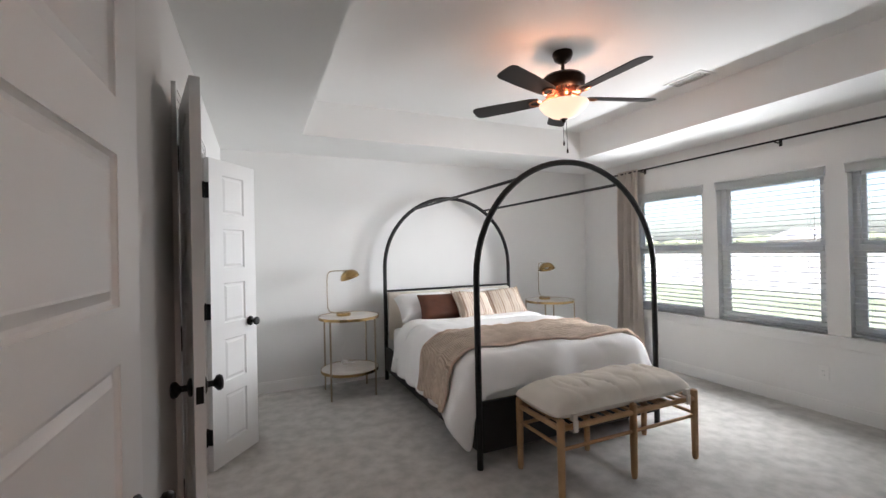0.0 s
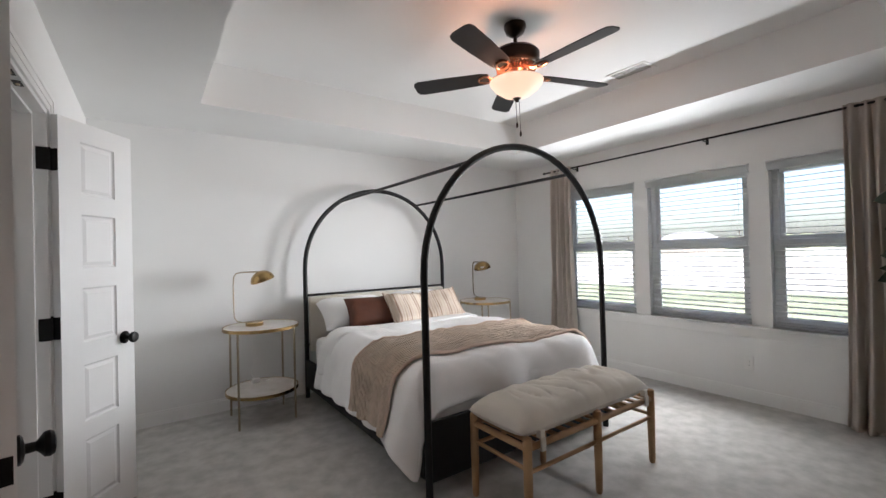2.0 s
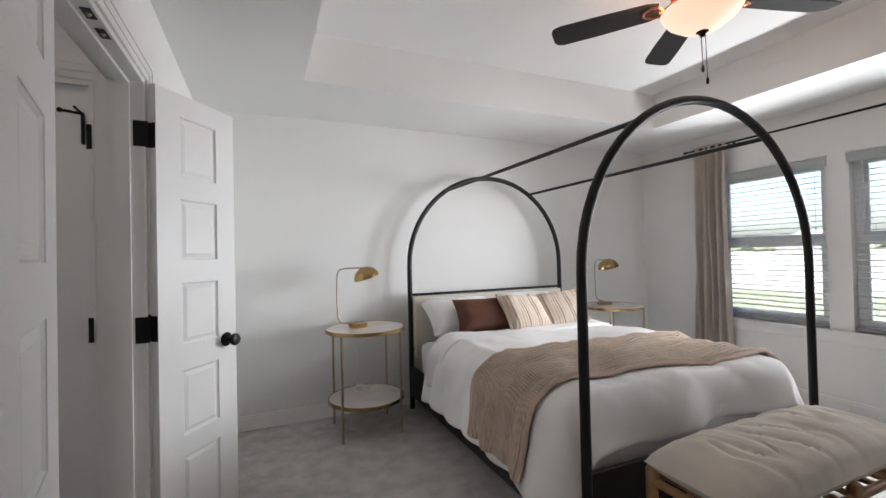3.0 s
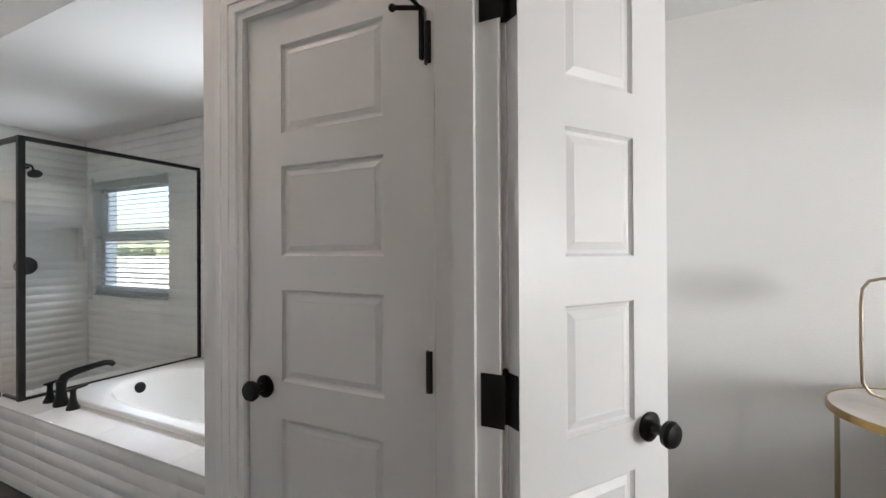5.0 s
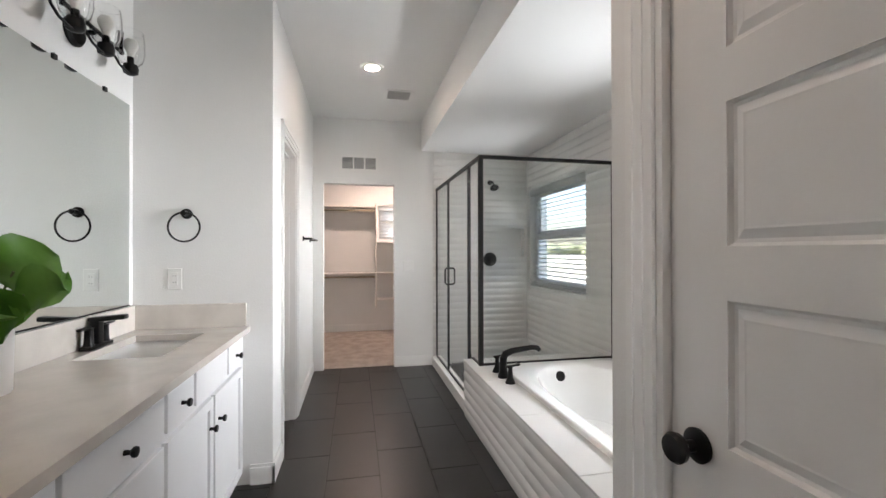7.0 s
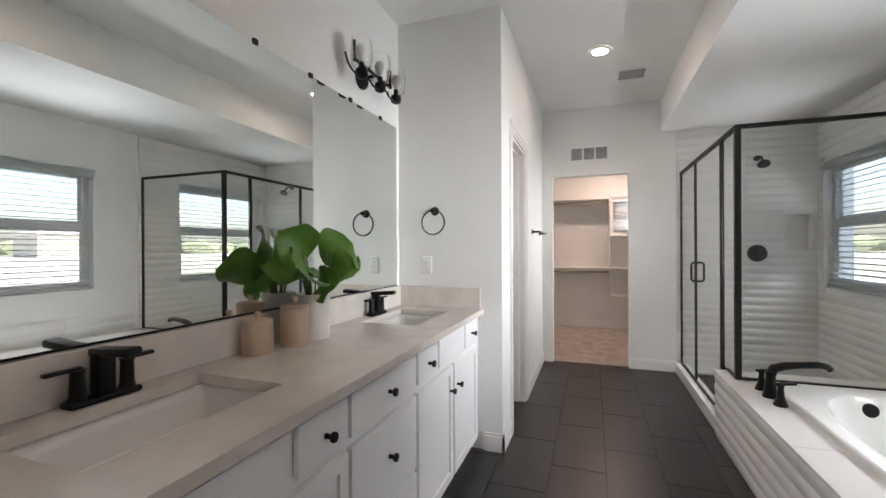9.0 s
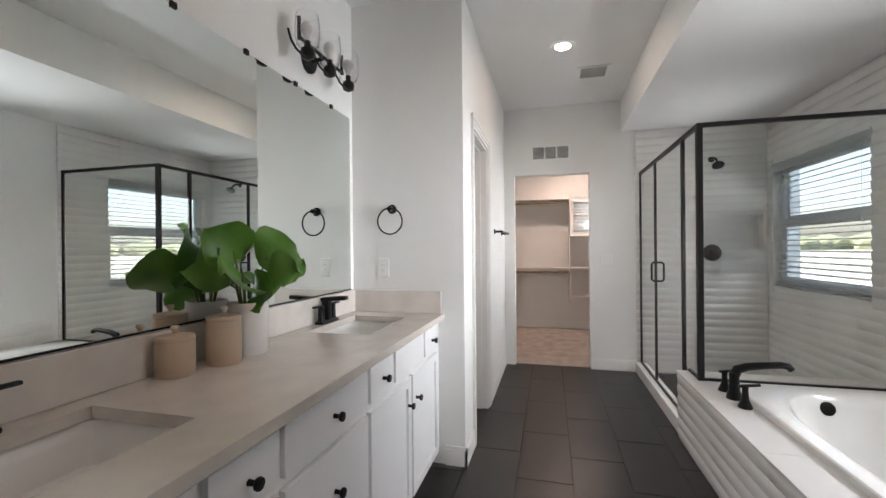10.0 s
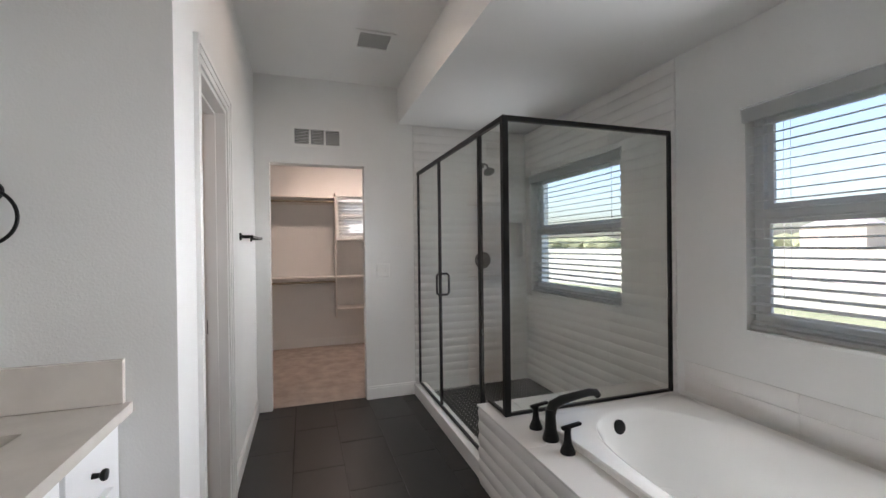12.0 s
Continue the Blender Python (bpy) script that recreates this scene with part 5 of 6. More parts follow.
def jar(x, y, s, h):
    top = thing("lidded_jar", "beige stoneware canister with knobbed lid on the counter", "jar", pose(x, y, 0.890), "stoneware jars")
    bm = bmesh.new()
    lathe(bm, [(0.0, 0.0), (0.053 * s, 0.0), (0.057 * s, 0.006), (0.0575 * s, h - 0.045), (0.054 * s, h - 0.034), (0.0, h - 0.034)], seg=36)
    part("body", bm, M_STONEWARE, top, "", True)
    bm = bmesh.new()
    lathe(bm, [(0.056 * s, h - 0.0335), (0.058 * s, h - 0.028), (0.055 * s, h - 0.018), (0.02, h - 0.012), (0.009, h - 0.010), (0.008, h - 0.004), (0.013, h + 0.004), (0.011, h + 0.012), (0.0, h + 0.014)], seg=36)
    part("lid", bm, M_STONEWARE, top, "", True)


jar(-1.405, -1.545, 0.96, 0.180)
jar(-1.255, -1.59, 0.96, 0.140)


# ---- bathroom: tub ----
TUBX0, TUBX1, TUBY0, DZ = -3.295, -1.05, 0.352, 0.450
deck = thing("tub_deck", "white tiled tub surround with wavy tile front", "tub deck")
bm = bmesh.new()
box(bm, TUBX0, TUBX1, TUBY0, TUBY0 + 0.03, 0, DZ - 0.012)
box(bm, TUBX0, TUBX0 + 0.03, TUBY0 + 0.03, BN, 0, DZ - 0.012)
part("core", bm, M_WGROUT, deck)
bm = bmesh.new()
BX_0, BX_1, BY_0, BY_1 = -3.01, -1.24, 0.535, 1.475
for k, (a, b) in enumerate(zip([TUBX0 - 0.012, -2.74, -2.14, -1.54], [-2.743, -2.143, -1.543, TUBX1])):
    box(bm, a, b, TUBY0 - 0.014, BY_0 + 0.01, DZ - 0.012, DZ, 0.002)
box(bm, TUBX0 - 0.012, BX_0 + 0.01, BY_0 + 0.0125, 1.04, DZ - 0.012, DZ, 0.002)
box(bm, TUBX0 - 0.012, BX_0 + 0.01, 1.0425, BN, DZ - 0.012, DZ, 0.002)
part("deck_tiles", bm, M_WTILE, deck)
tub = thing("bathtub", "white oval drop-in soaking tub with black overflow", "bathtub")


def super_ring(bm, a, b, n, z, cx, cy, seg=64):
    out = []
    for k in range(seg):
        t = 2 * math.pi * k / seg
        c, s = math.cos(t), math.sin(t)
        out.append(bm.verts.new((cx + a * math.copysign(abs(c) ** (2 / n), c), cy + b * math.copysign(abs(s) ** (2 / n), s), z)))
    return out


bm = bmesh.new()
cx, cy = (BX_0 + BX_1) / 2, (BY_0 + BY_1) / 2
hx, hy = (BX_1 - BX_0) / 2, (BY_1 - BY_0) / 2
spec = [(hx, hy, 30, DZ - 0.004), (hx, hy, 30, DZ + 0.022), (hx - 0.006, hy - 0.006, 24, DZ + 0.028), (hx - 0.05, hy - 0.05, 8, DZ + 0.028),
        (hx - 0.085, hy - 0.075, 3.0, DZ + 0.026), (hx - 0.105, hy - 0.095, 2.8, DZ + 0.012), (hx - 0.125, hy - 0.115, 2.7, DZ - 0.04), (hx - 0.17, hy - 0.15, 2.7, DZ - 0.20),
        (hx - 0.23, hy - 0.20, 2.8, DZ - 0.33), (hx - 0.32, hy - 0.27, 2.8, DZ - 0.375), (hx - 0.6, hy - 0.42, 2.4, DZ - 0.38)]
rings = [super_ring(bm, a, b, n, z, cx, cy) for a, b, n, z in spec]
for p, q in zip(rings, rings[1:]):
    for i in range(len(p)):
        bm.faces.new((p[i], p[(i + 1) % len(p)], q[(i + 1) % len(p)], q[i]))
bm.faces.new(rings[-1])
part("shell", bm, M_PORC, tub, "", True)
bm = bmesh.new()
lathe(bm, [(0.0, 0.0), (0.036, 0.0), (0.036, 0.010), (0.030, 0.014), (0.0, 0.014)], seg=28, m=pose(BX_0 + 0.125, 0.955, DZ - 0.050, 0, 76, 0))
part("overflow_cap", bm, M_BLACK, tub, "round black overflow cap", True)
bm = bmesh.new()
box(bm, -1.24, TUBX1, BY_0 + 0.012, BN, DZ - 0.012, DZ, 0.002)
box(bm, BX_0 + 0.012, -1.242, BY_1 + 0.002, BN, DZ - 0.012, DZ, 0.002)
part("deck_end_tiles", bm, M_WTILE, deck)

tf = thing("tub_faucet", "matte black three-piece deck tub faucet", "faucet", pose(-2.783, 0.485, DZ + 0.001) @ Matrix.Scale(1.24, 4))
bm = bmesh.new()
lathe(bm, [(0.030, 0.0), (0.031, 0.006), (0.022, 0.04), (0.019, 0.09), (0.020, 0.115)], (0, 0, 0), 22)
tube(bm, [(0, 0, 0.10), (0, 0.012, 0.128), (0, 0.05, 0.142), (0, 0.11, 0.150), (0, 0.17, 0.156), (0, 0.20, 0.152), (0, 0.212, 0.138)], [0.020, 0.020, 0.0175, 0.015, 0.0145, 0.0145, 0.013], 14)
part("spout", bm, M_BLACK, tf, "", True)
for x in (-0.105, 0.105):
    bm = bmesh.new()
    lathe(bm, [(0.026, 0.0), (0.026, 0.006), (0.014, 0.035), (0.011, 0.07), (0.013, 0.085), (0.010, 0.092), (0.0, 0.093)], (x, 0, 0), 20)
    box(bm, x - 0.009, x + 0.009, -0.012, 0.065, 0.084, 0.094, 0.003, m=pose(0, 0, 0, 7, 0, 0))
    part("handle", bm, M_BLACK, tf, "", True)


# ---- bathroom: shower ----
GY, GX, GZ = 0.42, -3.092, 2.028
curb = thing("shower_curb", "white tiled shower curb", "curb")
bm = bmesh.new()
box(bm, BW + 0.012, TUBX0 - 0.014, 0.362, 0.475, 0.0, 0.10, 0.004)
part("curb_block", bm, M_WTILE, curb)
enc = thing("shower_enclosure", "black-framed clear glass shower enclosure with hinged door", "shower")


def bar(name, x0, x1, y0, y1, z0, z1, parent=None):
    bm = bmesh.new()
    box(bm, x0, x1, y0, y1, z0, z1, 0.003)
    return part(name, bm, M_BLACKM, parent or enc)


DX0, DX1 = -4.19, -3.425
bar("corner_post", GX - 0.017, GX + 0.017, GY - 0.017, GY + 0.017, DZ + 0.001, GZ)
bar("strike_post", DX1 - 0.002, DX1 + 0.026, GY - 0.014, GY + 0.014, 0.101, GZ - 0.026)
bar("wall_post", BW + 0.014, BW + 0.032, GY - 0.012, GY + 0.012, 0.101, GZ - 0.026)
bar("end_post", GX - 0.012, GX + 0.012, BN - 0.028, BN - 0.008, DZ + 0.001, GZ - 0.026)
bar("top_rail", BW + 0.014, GX - 0.0175, GY - 0.016, GY + 0.016, GZ - 0.026, GZ)
bar("top_rail", GX - 0.016, GX + 0.016, GY + 0.0175, BN - 0.014, GZ - 0.026, GZ)
bar("bottom_rail", BW + 0.034, DX1 - 0.004, GY - 0.012, GY + 0.012, 0.101, 0.116)
bar("bottom_rail", DX1 + 0.028, TUBX0 - 0.015, GY - 0.012, GY + 0.012, 0.101, 0.116)
bar("bottom_rail", TUBX0 - 0.010, GX - 0.0175, GY - 0.012, GY + 0.012, DZ + 0.001, DZ + 0.016)
bar("bottom_rail", GX - 0.012, GX + 0.012, GY + 0.0175, BN - 0.036, DZ + 0.001, DZ + 0.018)
bar("door_jamb_post", DX0 - 0.020, DX0 - 0.002, GY - 0.012, GY + 0.012, 0.117, GZ - 0.027)


def pane(name, x0, x1, y0, y1, z0, z1, parent):
    bm = bmesh.new()
    box(bm, x0, x1, y0, y1, z0, z1)
    p = part(name, bm, M_SHGLASS, parent, "clear tempered glass")
    p.visible_shadow = False
    return p


pane("glass_panel", BW + 0.033, DX0 - 0.021, GY - 0.003, GY + 0.003, 0.117, GZ - 0.027, enc)
pane("glass_panel", DX1 + 0.027, GX - 0.018, GY - 0.003, GY + 0.003, DZ + 0.017, GZ - 0.027, enc)
pane("glass_panel", GX - 0.003, GX + 0.003, GY + 0.018, BN - 0.035, DZ + 0.019, GZ - 0.027, enc)
sd = bar("shower_door", DX0, DX0 + 0.014, GY - 0.010, GY + 0.010, 0.125, GZ - 0.03)
tagged(sd, "framed clear glass shower door, closed")
pane("door_glass", DX0 + 0.0145, DX1 - 0.004, GY - 0.003, GY + 0.003, 0.125, GZ - 0.03, sd)
bm = bmesh.new()
for s in (-1, 1):
    y = GY + s * 0.05
    pts = [(DX0 + 0.06, GY + s * 0.003, 1.14), (DX0 + 0.06, y - s * 0.015, 1.14), (DX0 + 0.06, y, 1.125), (DX0 + 0.06, y, 0.995), (DX0 + 0.06, y - s * 0.015, 0.98), (DX0 + 0.06, GY + s * 0.003, 0.98)]
    tube(bm, pts, 0.009, 10)
part("handle", bm, M_BLACKM, sd, "black C-shaped pull handle", True)

sh = thing("rain_shower", "round black shower head on a bent arm", "shower fixture")
bm = bmesh.new()
lathe(bm, [(0.0, 0.0), (0.028, 0.0), (0.026, 0.008), (0.0, 0.010)], seg=22, m=pose(BW + 0.013, 1.06, 2.12, 0, 90, 0))
tube(bm, [(BW + 0.015, 1.06, 2.12), (BW + 0.08, 1.06, 2.125), (BW + 0.13, 1.06, 2.105), (BW + 0.155, 1.06, 2.075)], 0.009, 10)
part("arm", bm, M_BLACK, sh, "", True)
bm = bmesh.new()
lathe(bm, [(0.012, 0.05), (0.02, 0.03), (0.05, 0.012), (0.052, 0.0), (0.0, 0.0)], seg=26, m=pose(BW + 0.185, 1.06, 2.03, 0, -32, 0))
part("spray_head", bm, M_BLACK, sh, "", True)
sv = thing("shower_valve", "round black shower valve trim with lever", "shower valve")
bm = bmesh.new()
lathe(bm, [(0.0, 0.0), (0.082, 0.0), (0.080, 0.008), (0.03, 0.012), (0.026, 0.05), (0.0, 0.052)], seg=36, m=pose(BW + 0.013, 1.06, 1.21, 0, 90, 0))
part("trim_plate", bm, M_BLACK, sv, "", True)
bm = bmesh.new()
box(bm, BW + 0.045, BW + 0.060, 1.052, 1.068, 1.135, 1.215, 0.004)
part("lever", bm, M_BLACK, sv)

# mosaic shower floor
pan = thing("shower_floor", "black hexagon mosaic shower floor with pale grout", "shower floor", kind="structure")
bm = bmesh.new()
box(bm, BW + 0.002, TUBX0, 0.475, BN - 0.002, -0.004, 0.016)
part("grout_bed", bm, M_WGROUT, pan)
verts, faces = [], []
r = 0.0245
row, yy = 0, 0.49
while yy < BN - 0.02:
    xx = BW + 0.03 + (r if row % 2 else 0) * 0.9
    while xx < TUBX0 - 0.015:
        k0 = len(verts)
        for z, f in ((0.016, 1.0), (0.019, 0.97)):
            for k in range(6):
                a = math.pi / 6 + k * math.pi / 3
                verts.append((xx + r * 0.90 * f * math.cos(a), yy + r * 0.90 * f * math.sin(a), z))
        faces.append([k0 + 6 + k for k in range(6)])
        for k in range(6):
            faces.append([k0 + k, k0 + (k + 1) % 6, k0 + 6 + (k + 1) % 6, k0 + 6 + k])
        xx += r * 1.8
    yy += r * 1.56
    row += 1
me = bpy.data.meshes.new("mosaic_tiles")
me.from_pydata(verts, [], faces)
me.materials.append(M_TILE)
mo = tagged(new("mosaic_tiles", me), "black hexagon mosaic tiles", kind="stuff")
mo.parent = pan

# shower niche back
bm = bmesh.new()
box(bm, BW - 0.12, BW - 0.09, 1.275, 1.495, 1.235, 1.575)
solid("shower_niche", bm, M_WTILE, "white recessed shower niche", "niche")


# ---- closet ----
for z in (2.02, 0.965):
    s = thing("closet_shelf", "white melamine closet shelf with metal hanging rod", "shelf", group="closet shelves")
    bm = bmesh.new()
    box(bm, -7.098, -6.78, -2.38, -0.19, z - 0.018, z, 0.002)
    part("board", bm, M_SHELF, s)
    bm = bmesh.new()
    box(bm, -7.098, -7.08, -2.38, -0.19, z - 0.085, z - 0.019)
    part("cleat", bm, M_SHELF, s)
    bm = bmesh.new()
    cyl(bm, (-6.83, -2.38, z - 0.065), (-6.83, -0.195, z - 0.065), 0.014, seg=12)
    part("hanging_rod", bm, M_NICKEL, s, "metal hanging rod", True)
up = thing("closet_upright", "white melamine closet divider panel", "shelf")
bm = bmesh.new()
box(bm, -7.098, -6.78, -0.188, -0.170, 0.42, 2.07, 0.002)
part("panel", bm, M_SHELF, up)
for z in (1.46, 0.965, 0.545):
    s = thing("closet_shelf", "short white melamine closet shelf", "shelf", group="closet shelves")
    bm = bmesh.new()
    box(bm, -7.098, -6.78, -0.168, 0.90, z - 0.018, z, 0.002)
    part("board", bm, M_SHELF, s)


# ---- lamps ----
M_LAMP = glow("lit_lens", (1.0, 0.79, 0.64), 40)
M_LAMP_STRONG = glow("strong_lens", (1.0, 0.70, 0.55), 80)
M_PANEL = glow("lit_diffuser", (1.0, 0.76, 0.63), 9.0)


def downlight(x, y, z=TZ, lens=M_LAMP):
    # the hall one is an added fill lamp under the same label
    dl = thing("downlight", "lit white recessed ceiling downlight", "ceiling light", pose(x, y, z), "ceiling downlights")
    bm = bmesh.new()
    lathe(bm, [(0.054, -0.001), (0.092, -0.001), (0.090, -0.008), (0.057, -0.010), (0.054, -0.001)], seg=36, caps=False)
    part("trim_ring", bm, M_PLASTIC, dl, "", True)
    bm = bmesh.new()
    lathe(bm, [(0.0, -0.004), (0.054, -0.004), (0.054, -0.002), (0.0, -0.002)], seg=36)
    part("lens", bm, lens, dl, "glowing frosted lens", True)


downlight(-3.474, -0.367)
downlight(-1.15, -0.367)
# unseen hall fill, added to brighten the entry door and the open leaf
downlight(0.65, -4.0, 2.45, lens=M_LAMP_STRONG)
downlight(-3.80, -1.35, lens=M_LAMP_STRONG)
cl = thing("closet_light", "lit flat white closet ceiling light", "ceiling light", pose(-6.3, 0.0, 2.60))
bm = bmesh.new()
box(bm, -0.10, 0.10, -0.5, 0.5, -0.06, -0.001, 0.008)
part("housing", bm, M_PLASTIC, cl)
bm = bmesh.new()
box(bm, -0.09, 0.09, -0.48, 0.48, -0.066, -0.0605)
part("diffuser", bm, M_PANEL, cl, "glowing diffuser")


# ---- seat the bathroom and closet against the bedroom wall ----
def east_end(ob, m):
    """The greatest x of a thing with its parts."""
    m = m @ ob.matrix_basis
    ends = [(m @ v.co).x for v in ob.data.vertices] if ob.type == "MESH" else []
    return max(ends + [east_end(c, m) for c in ob.children], default=99.0)


for ob in [o for o in bpy.data.objects if o.parent is None and o.type in ("MESH", "EMPTY")]:
    if east_end(ob, Matrix()) < -0.055:
        ob.matrix_basis = Matrix.Translation((0.010, -0.048, 0)) @ ob.matrix_basis


# ---- outdoors ----
bm = bmesh.new()
bmesh.ops.create_grid(bm, x_segments=60, y_segments=60, size=1500)
for v in bm.verts:
    v.co.z = -0.55
solid("ground", bm, M_GROUND, "pale bare soil and rough grass reaching the horizon", "ground")


def patch(name, x0, x1, y0, y1, z, material, label, seed):
    bm = bmesh.new()
    n = 40
    vs = []
    for k in range(n):
        a = 2 * math.pi * k / n
        f = 1 + 0.22 * noise.noise(Vector((math.cos(a) * 2, math.sin(a) * 2, seed)))
        vs.append(bm.verts.new(((x0 + x1) / 2 + (x1 - x0) / 2 * f * math.cos(a), (y0 + y1) / 2 + (y1 - y0) / 2 * f * math.sin(a), z)))
    bm.faces.new(vs)
    return solid(name, bm, material, label, "ground")


patch("ground_lawn", 5.5, 22, -14, 22, -0.53, M_GRASS, "strip of green lawn beside the house", 1.0)
patch("ground_dirt", 20, 70, -40, 40, -0.52, M_DIRT, "pale graded building soil", 2.0)
patch("ground_lawn_north", -26, 10, 2.2, 13, -0.536, M_GRASS, "strip of green lawn beside the house", 3.0)
patch("ground_dirt_north", -20, 40, 14, 46, -0.512, M_DIRT, "pale graded building soil", 4.0)


def house(x, y, w, d, h, turn, material, label):
    top = thing("house", label, "house", pose(x, y, -0.5, 0, 0, turn), "far houses")
    bm = bmesh.new()
    box(bm, -w / 2, w / 2, -d / 2, d / 2, 0, h)
    wl = part("wall", bm, material, top)
    bm = bmesh.new()
    e = 0.4
    a = [bm.verts.new(c) for c in ((-w / 2 - e, -d / 2 - e, h), (w / 2 + e, -d / 2 - e, h), (w / 2 + e, d / 2 + e, h), (-w / 2 - e, d / 2 + e, h))]
    r0, r1 = bm.verts.new((-w / 2 + d * 0.3, 0, h + d * 0.27)), bm.verts.new((w / 2 - d * 0.3, 0, h + d * 0.27))
    bm.faces.new((a[0], a[1], r1, r0))
    bm.faces.new((a[2], a[3], r0, r1))
    bm.faces.new((a[1], a[2], r1))
    bm.faces.new((a[3], a[0], r0))
    bm.faces.new(a[::-1])
    part("roof", bm, M_ROOF, top)
    for s in range(int(h // 2.7)):
        for k in range(int(w // 3)):
            xx = -w / 2 + 1.8 + k * 3
            bm = bmesh.new()
            box(bm, xx - 0.5, xx + 0.5, -d / 2 - 0.04, -d / 2 + 0.02, 0.9 + s * 2.8, 2.3 + s * 2.8)
            wi = part("window", bm, M_WHITE, top)
            bm = bmesh.new()
            box(bm, xx - 0.42, xx + 0.42, -d / 2 - 0.06, -d / 2 - 0.041, 0.98 + s * 2.8, 2.22 + s * 2.8)
            part("pane", bm, M_FARPANE, wi)
    return top


for k, (x, y, w, h, m_) in enumerate(((-14, 50, 12, 5.6, M_SIDING2), (2, 52, 14, 5.6, M_SIDING), (18, 54, 12, 5.6, M_SIDING), (34, 55, 13, 3.0, M_SIDING), (50, 60, 13, 5.6, M_SIDING), (-70, 130, 14, 5.6, M_SIDING))):
    house(x, y, w, 10, h, 0, m_, "far purple-grey two-storey house on bare ground" if m_ is M_SIDING2 else "far beige two-storey house under construction" if h > 4 else "far beige single-storey house")
for k, (x, y, w) in enumerate(((120, -34, 16), (125, 6, 16), (120, 52, 14), (118, -70, 16))):
    house(x, y, w, 10, 3.0, -90, M_SIDING, "far low beige building across bare ground")


def car(x, y, turn):
    top = thing("parked_pickup", "red pickup truck parked on pale bare ground", "car", pose(x, y, -0.52, 0, 0, turn))
    bm = bmesh.new()
    box(bm, -2.6, 2.6, -0.95, 0.95, 0.45, 1.0, 0.12)
    box(bm, -0.9, 1.1, -0.85, 0.85, 1.0, 1.75, 0.2)
    part("body", bm, M_RED, top)
    for xx in (-1.6, 1.6):
        for yy in (-0.85, 0.85):
            bm = bmesh.new()
            cyl(bm, (xx, yy - 0.12, 0.38), (xx, yy + 0.12, 0.38), 0.38, seg=18)
            part("wheel", bm, M_BLACKM, top)


car(62, -10.5, 80)
car(66, -18.5, 95)
bm = bmesh.new()
rng = random.Random(3)
for k in range(420):
    a = rng.uniform(-0.6, 2.9)
    d = rng.uniform(230, 330)
    s = rng.uniform(3, 7)
    bmesh.ops.create_icosphere(bm, subdivisions=1, radius=s, matrix=Matrix.Translation((d * math.cos(a), d * math.sin(a), rng.uniform(0, 2))) @ Matrix.Diagonal((1.6, 1.6, 0.8, 1)))
solid("far_tree_line", bm, M_GRASS, "hazy far line of trees on the horizon", "trees", kind="stuff")


# ---- wall and floor tiles ----
def wave_tile(w, h, t=0.005, bulge=0.009):
    """One long wall tile with a rounded, wavy face: local x along, z up, face towards -y."""
    bm = bmesh.new()
    nx, nz = 5, 4
    g = []
    for j in range(nz + 1):
        row = []
        for i in range(nx + 1):
            u, v = i / nx, j / nz
            b = bulge * math.sin(math.pi * v ** 1.5) ** 0.8 * (0.7 + 0.3 * math.sin(math.pi * (2 * u + 0.1)))
            row.append(bm.verts.new((u * w, -t - b, v * h)))
        g.append(row)
    for j in range(nz):
        for i in range(nx):
            bm.faces.new((g[j][i], g[j][i + 1], g[j + 1][i + 1], g[j + 1][i]))
    back = [bm.verts.new(c) for c in ((0, 0, 0), (w, 0, 0), (w, 0, h), (0, 0, h))]
    bm.faces.new((back[0], back[1], *g[0][::-1]))
    bm.faces.new((back[2], back[3], *g[nz]))
    bm.faces.new((back[3], back[0], *[g[j][0] for j in range(nz + 1)]))
    bm.faces.new((back[1], back[2], *[g[j][nx] for j in range(nz, -1, -1)]))
    me = finish(bm, "tile", M_WTILE, True)
    return me


TH = 0.0765
tile_cache = {}


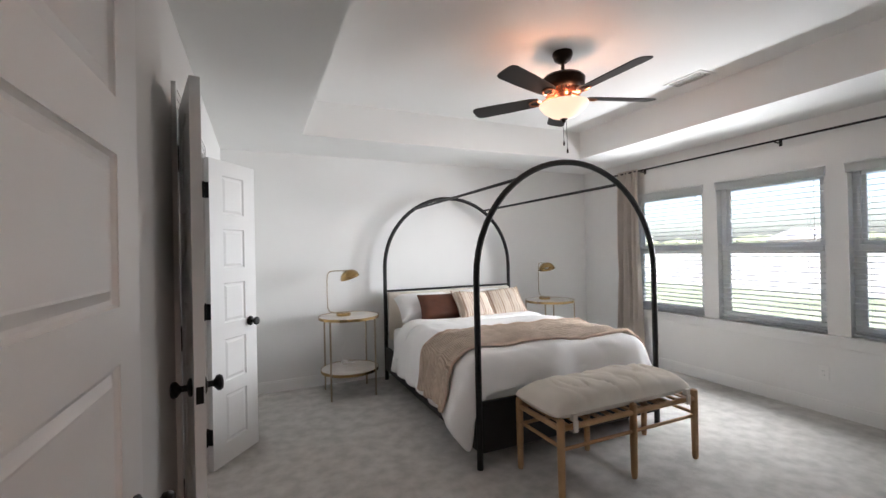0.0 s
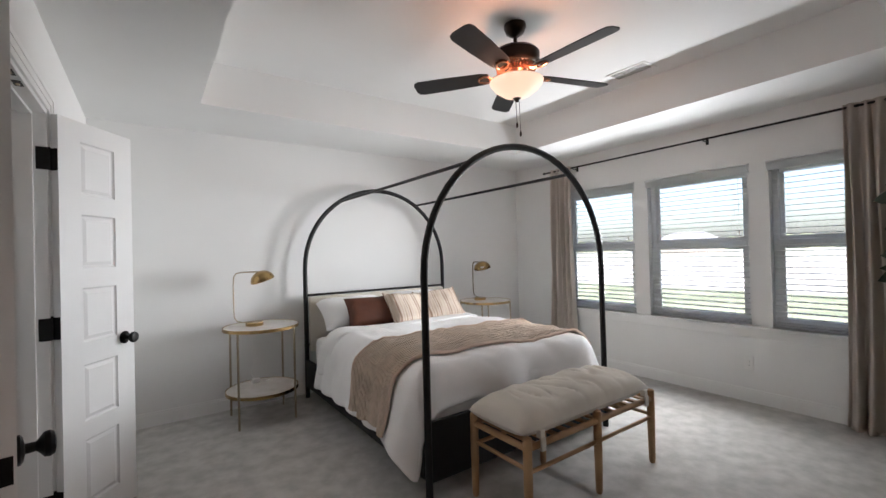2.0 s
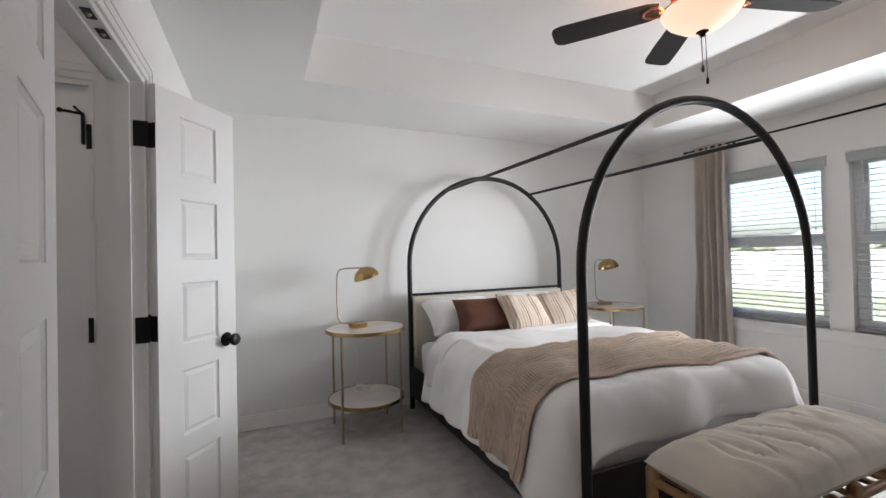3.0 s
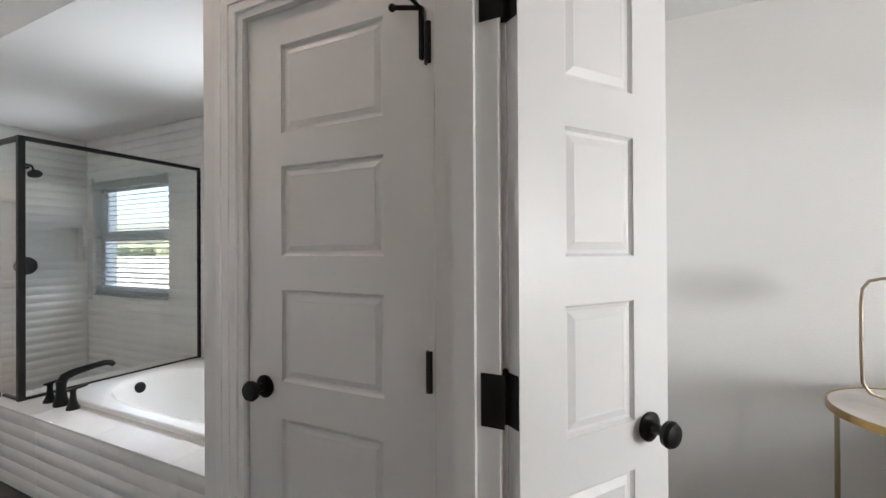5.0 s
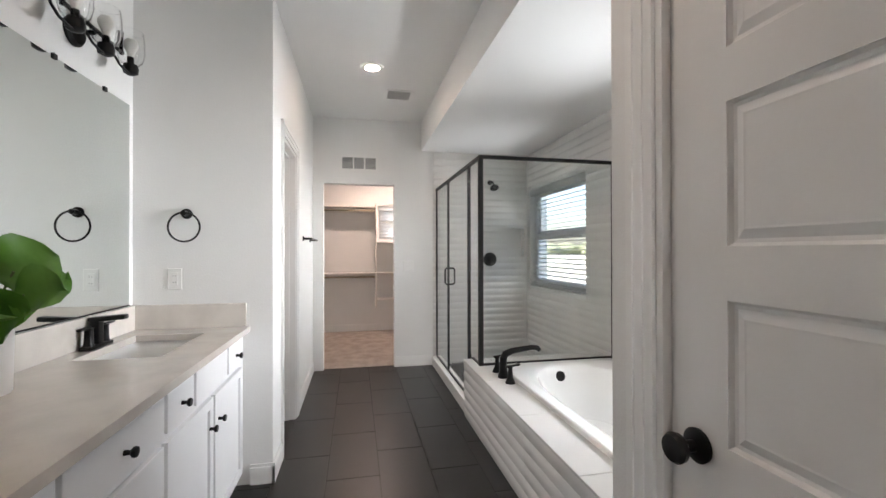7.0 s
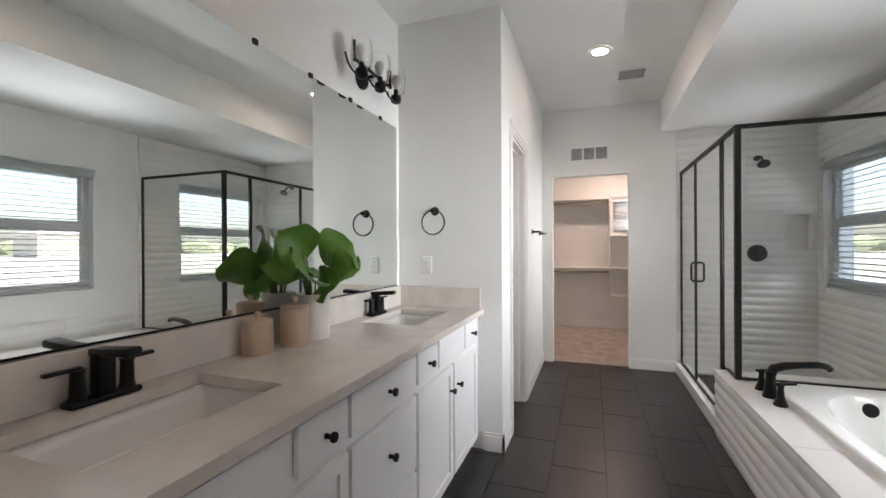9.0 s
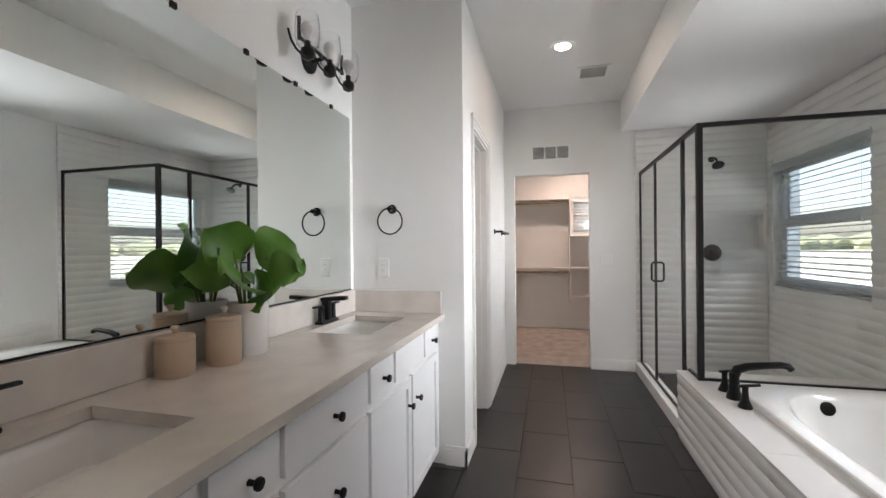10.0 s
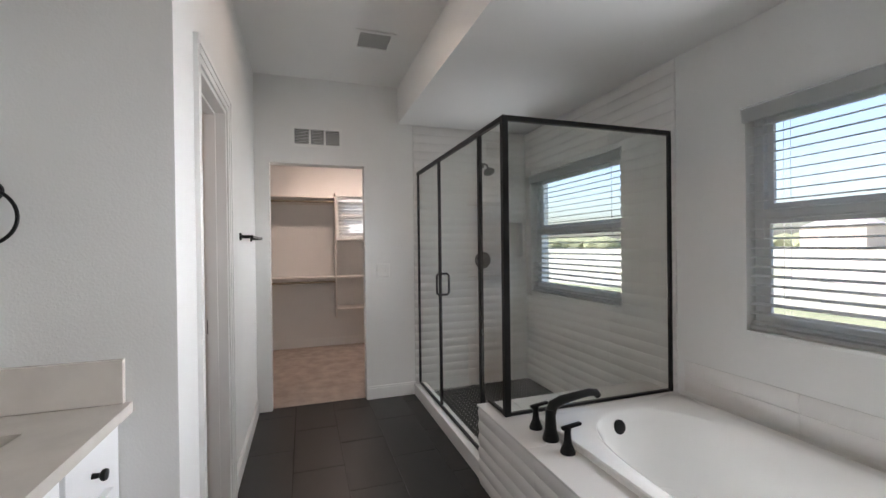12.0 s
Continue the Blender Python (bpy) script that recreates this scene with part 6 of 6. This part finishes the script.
def tile_wall(parent, m, length, z0, z1, holes=(), run=0.60):
    """Rows of wavy tiles on a wall: m takes local x along the wall, face at -y."""
    rows = int(round((z1 - z0) / TH))
    hh = (z1 - z0) / rows
    for j in range(rows):
        z = z0 + j * hh
        spans = [(0.0, length)]
        for a, b, lo, hi in holes:
            if z + hh > lo + 0.012 and z < hi - 0.012:
                spans = [s for p, q in spans for s in ((p, min(q, a)), (max(p, b), q)) if s[1] - s[0] > 0.02]
        for p, q in spans:
            x = p
            while x < q - 0.015:
                e = min(q, (math.floor(x / run + 1e-6) + 1) * run)
                if q - e < 0.04:
                    e = q
                key = (round(e - x, 3), round(hh, 4))
                if key not in tile_cache:
                    tile_cache[key] = wave_tile(key[0] - 0.0015, key[1] - 0.0015)
                t = new("tile", tile_cache[key])
                t.parent = parent
                t.matrix_basis = m @ Matrix.Translation((x, 0, z))
                x = e


wn_ob = bpy.data.objects["wall_bath_north"]
ww_ob = bpy.data.objects["wall_bath_west"]
w0, w1 = BATH_WIN[0]
tile_wall(wn_ob, pose(BW + 0.001, BN, 0), 1.787, 0.018, 2.456, [(w0 - BW, w1 - BW, BZ0 - 0.014, BZ1)])
tile_wall(ww_ob, pose(BW, 0.378, 0, 0, 0, 90), BN - 0.378 - 0.014, 0.10, 2.456, [(1.275 - 0.378, 1.495 - 0.378, 1.235, 1.575)])
tile_wall(deck, pose(TUBX0, TUBY0, 0), TUBX1 - TUBX0, 0.004, DZ - 0.013)
tile_wall(deck, pose(TUBX0, BN - 0.02, 0, 0, 0, -90), BN - 0.02 - 0.475, 0.10, DZ - 0.013)
tile_wall(wn_ob, pose(BX_0 + 0.01, BN, 0), -1.055 - BX_0, DZ + 0.030, 0.66)

# dark floor tiles, laid in a running bond along the room
tw, tl, gap = 0.302, 0.606, 0.004
tile_mesh = {}
row = 0
y = BS + 0.10
while y < BN:
    x = -0.13 - (0.30 if row % 2 else 0.0) + 0.30
    while x > BW - 0.05:
        x0, x1 = max(x - tl, BW - 0.055), min(x, -0.064)
        y0, y1 = y, min(y + tw, BN)
        if x1 - x0 > 0.02 and not (x1 > TUBX0 - 0.4 and y0 > 0.42):
            key = (round(x1 - x0, 3), round(y1 - y0, 3))
            if key not in tile_mesh:
                bm = bmesh.new()
                box(bm, 0, key[0] - gap, 0, key[1] - gap, -0.004, 0.0)
                tile_mesh[key] = finish(bm, "tile", M_TILE)
            t = new("tile", tile_mesh[key])
            t.parent = bath_floor
            t.location = (x0, y0, 0.0002)
        x -= tl
    y += tw
    row += 1
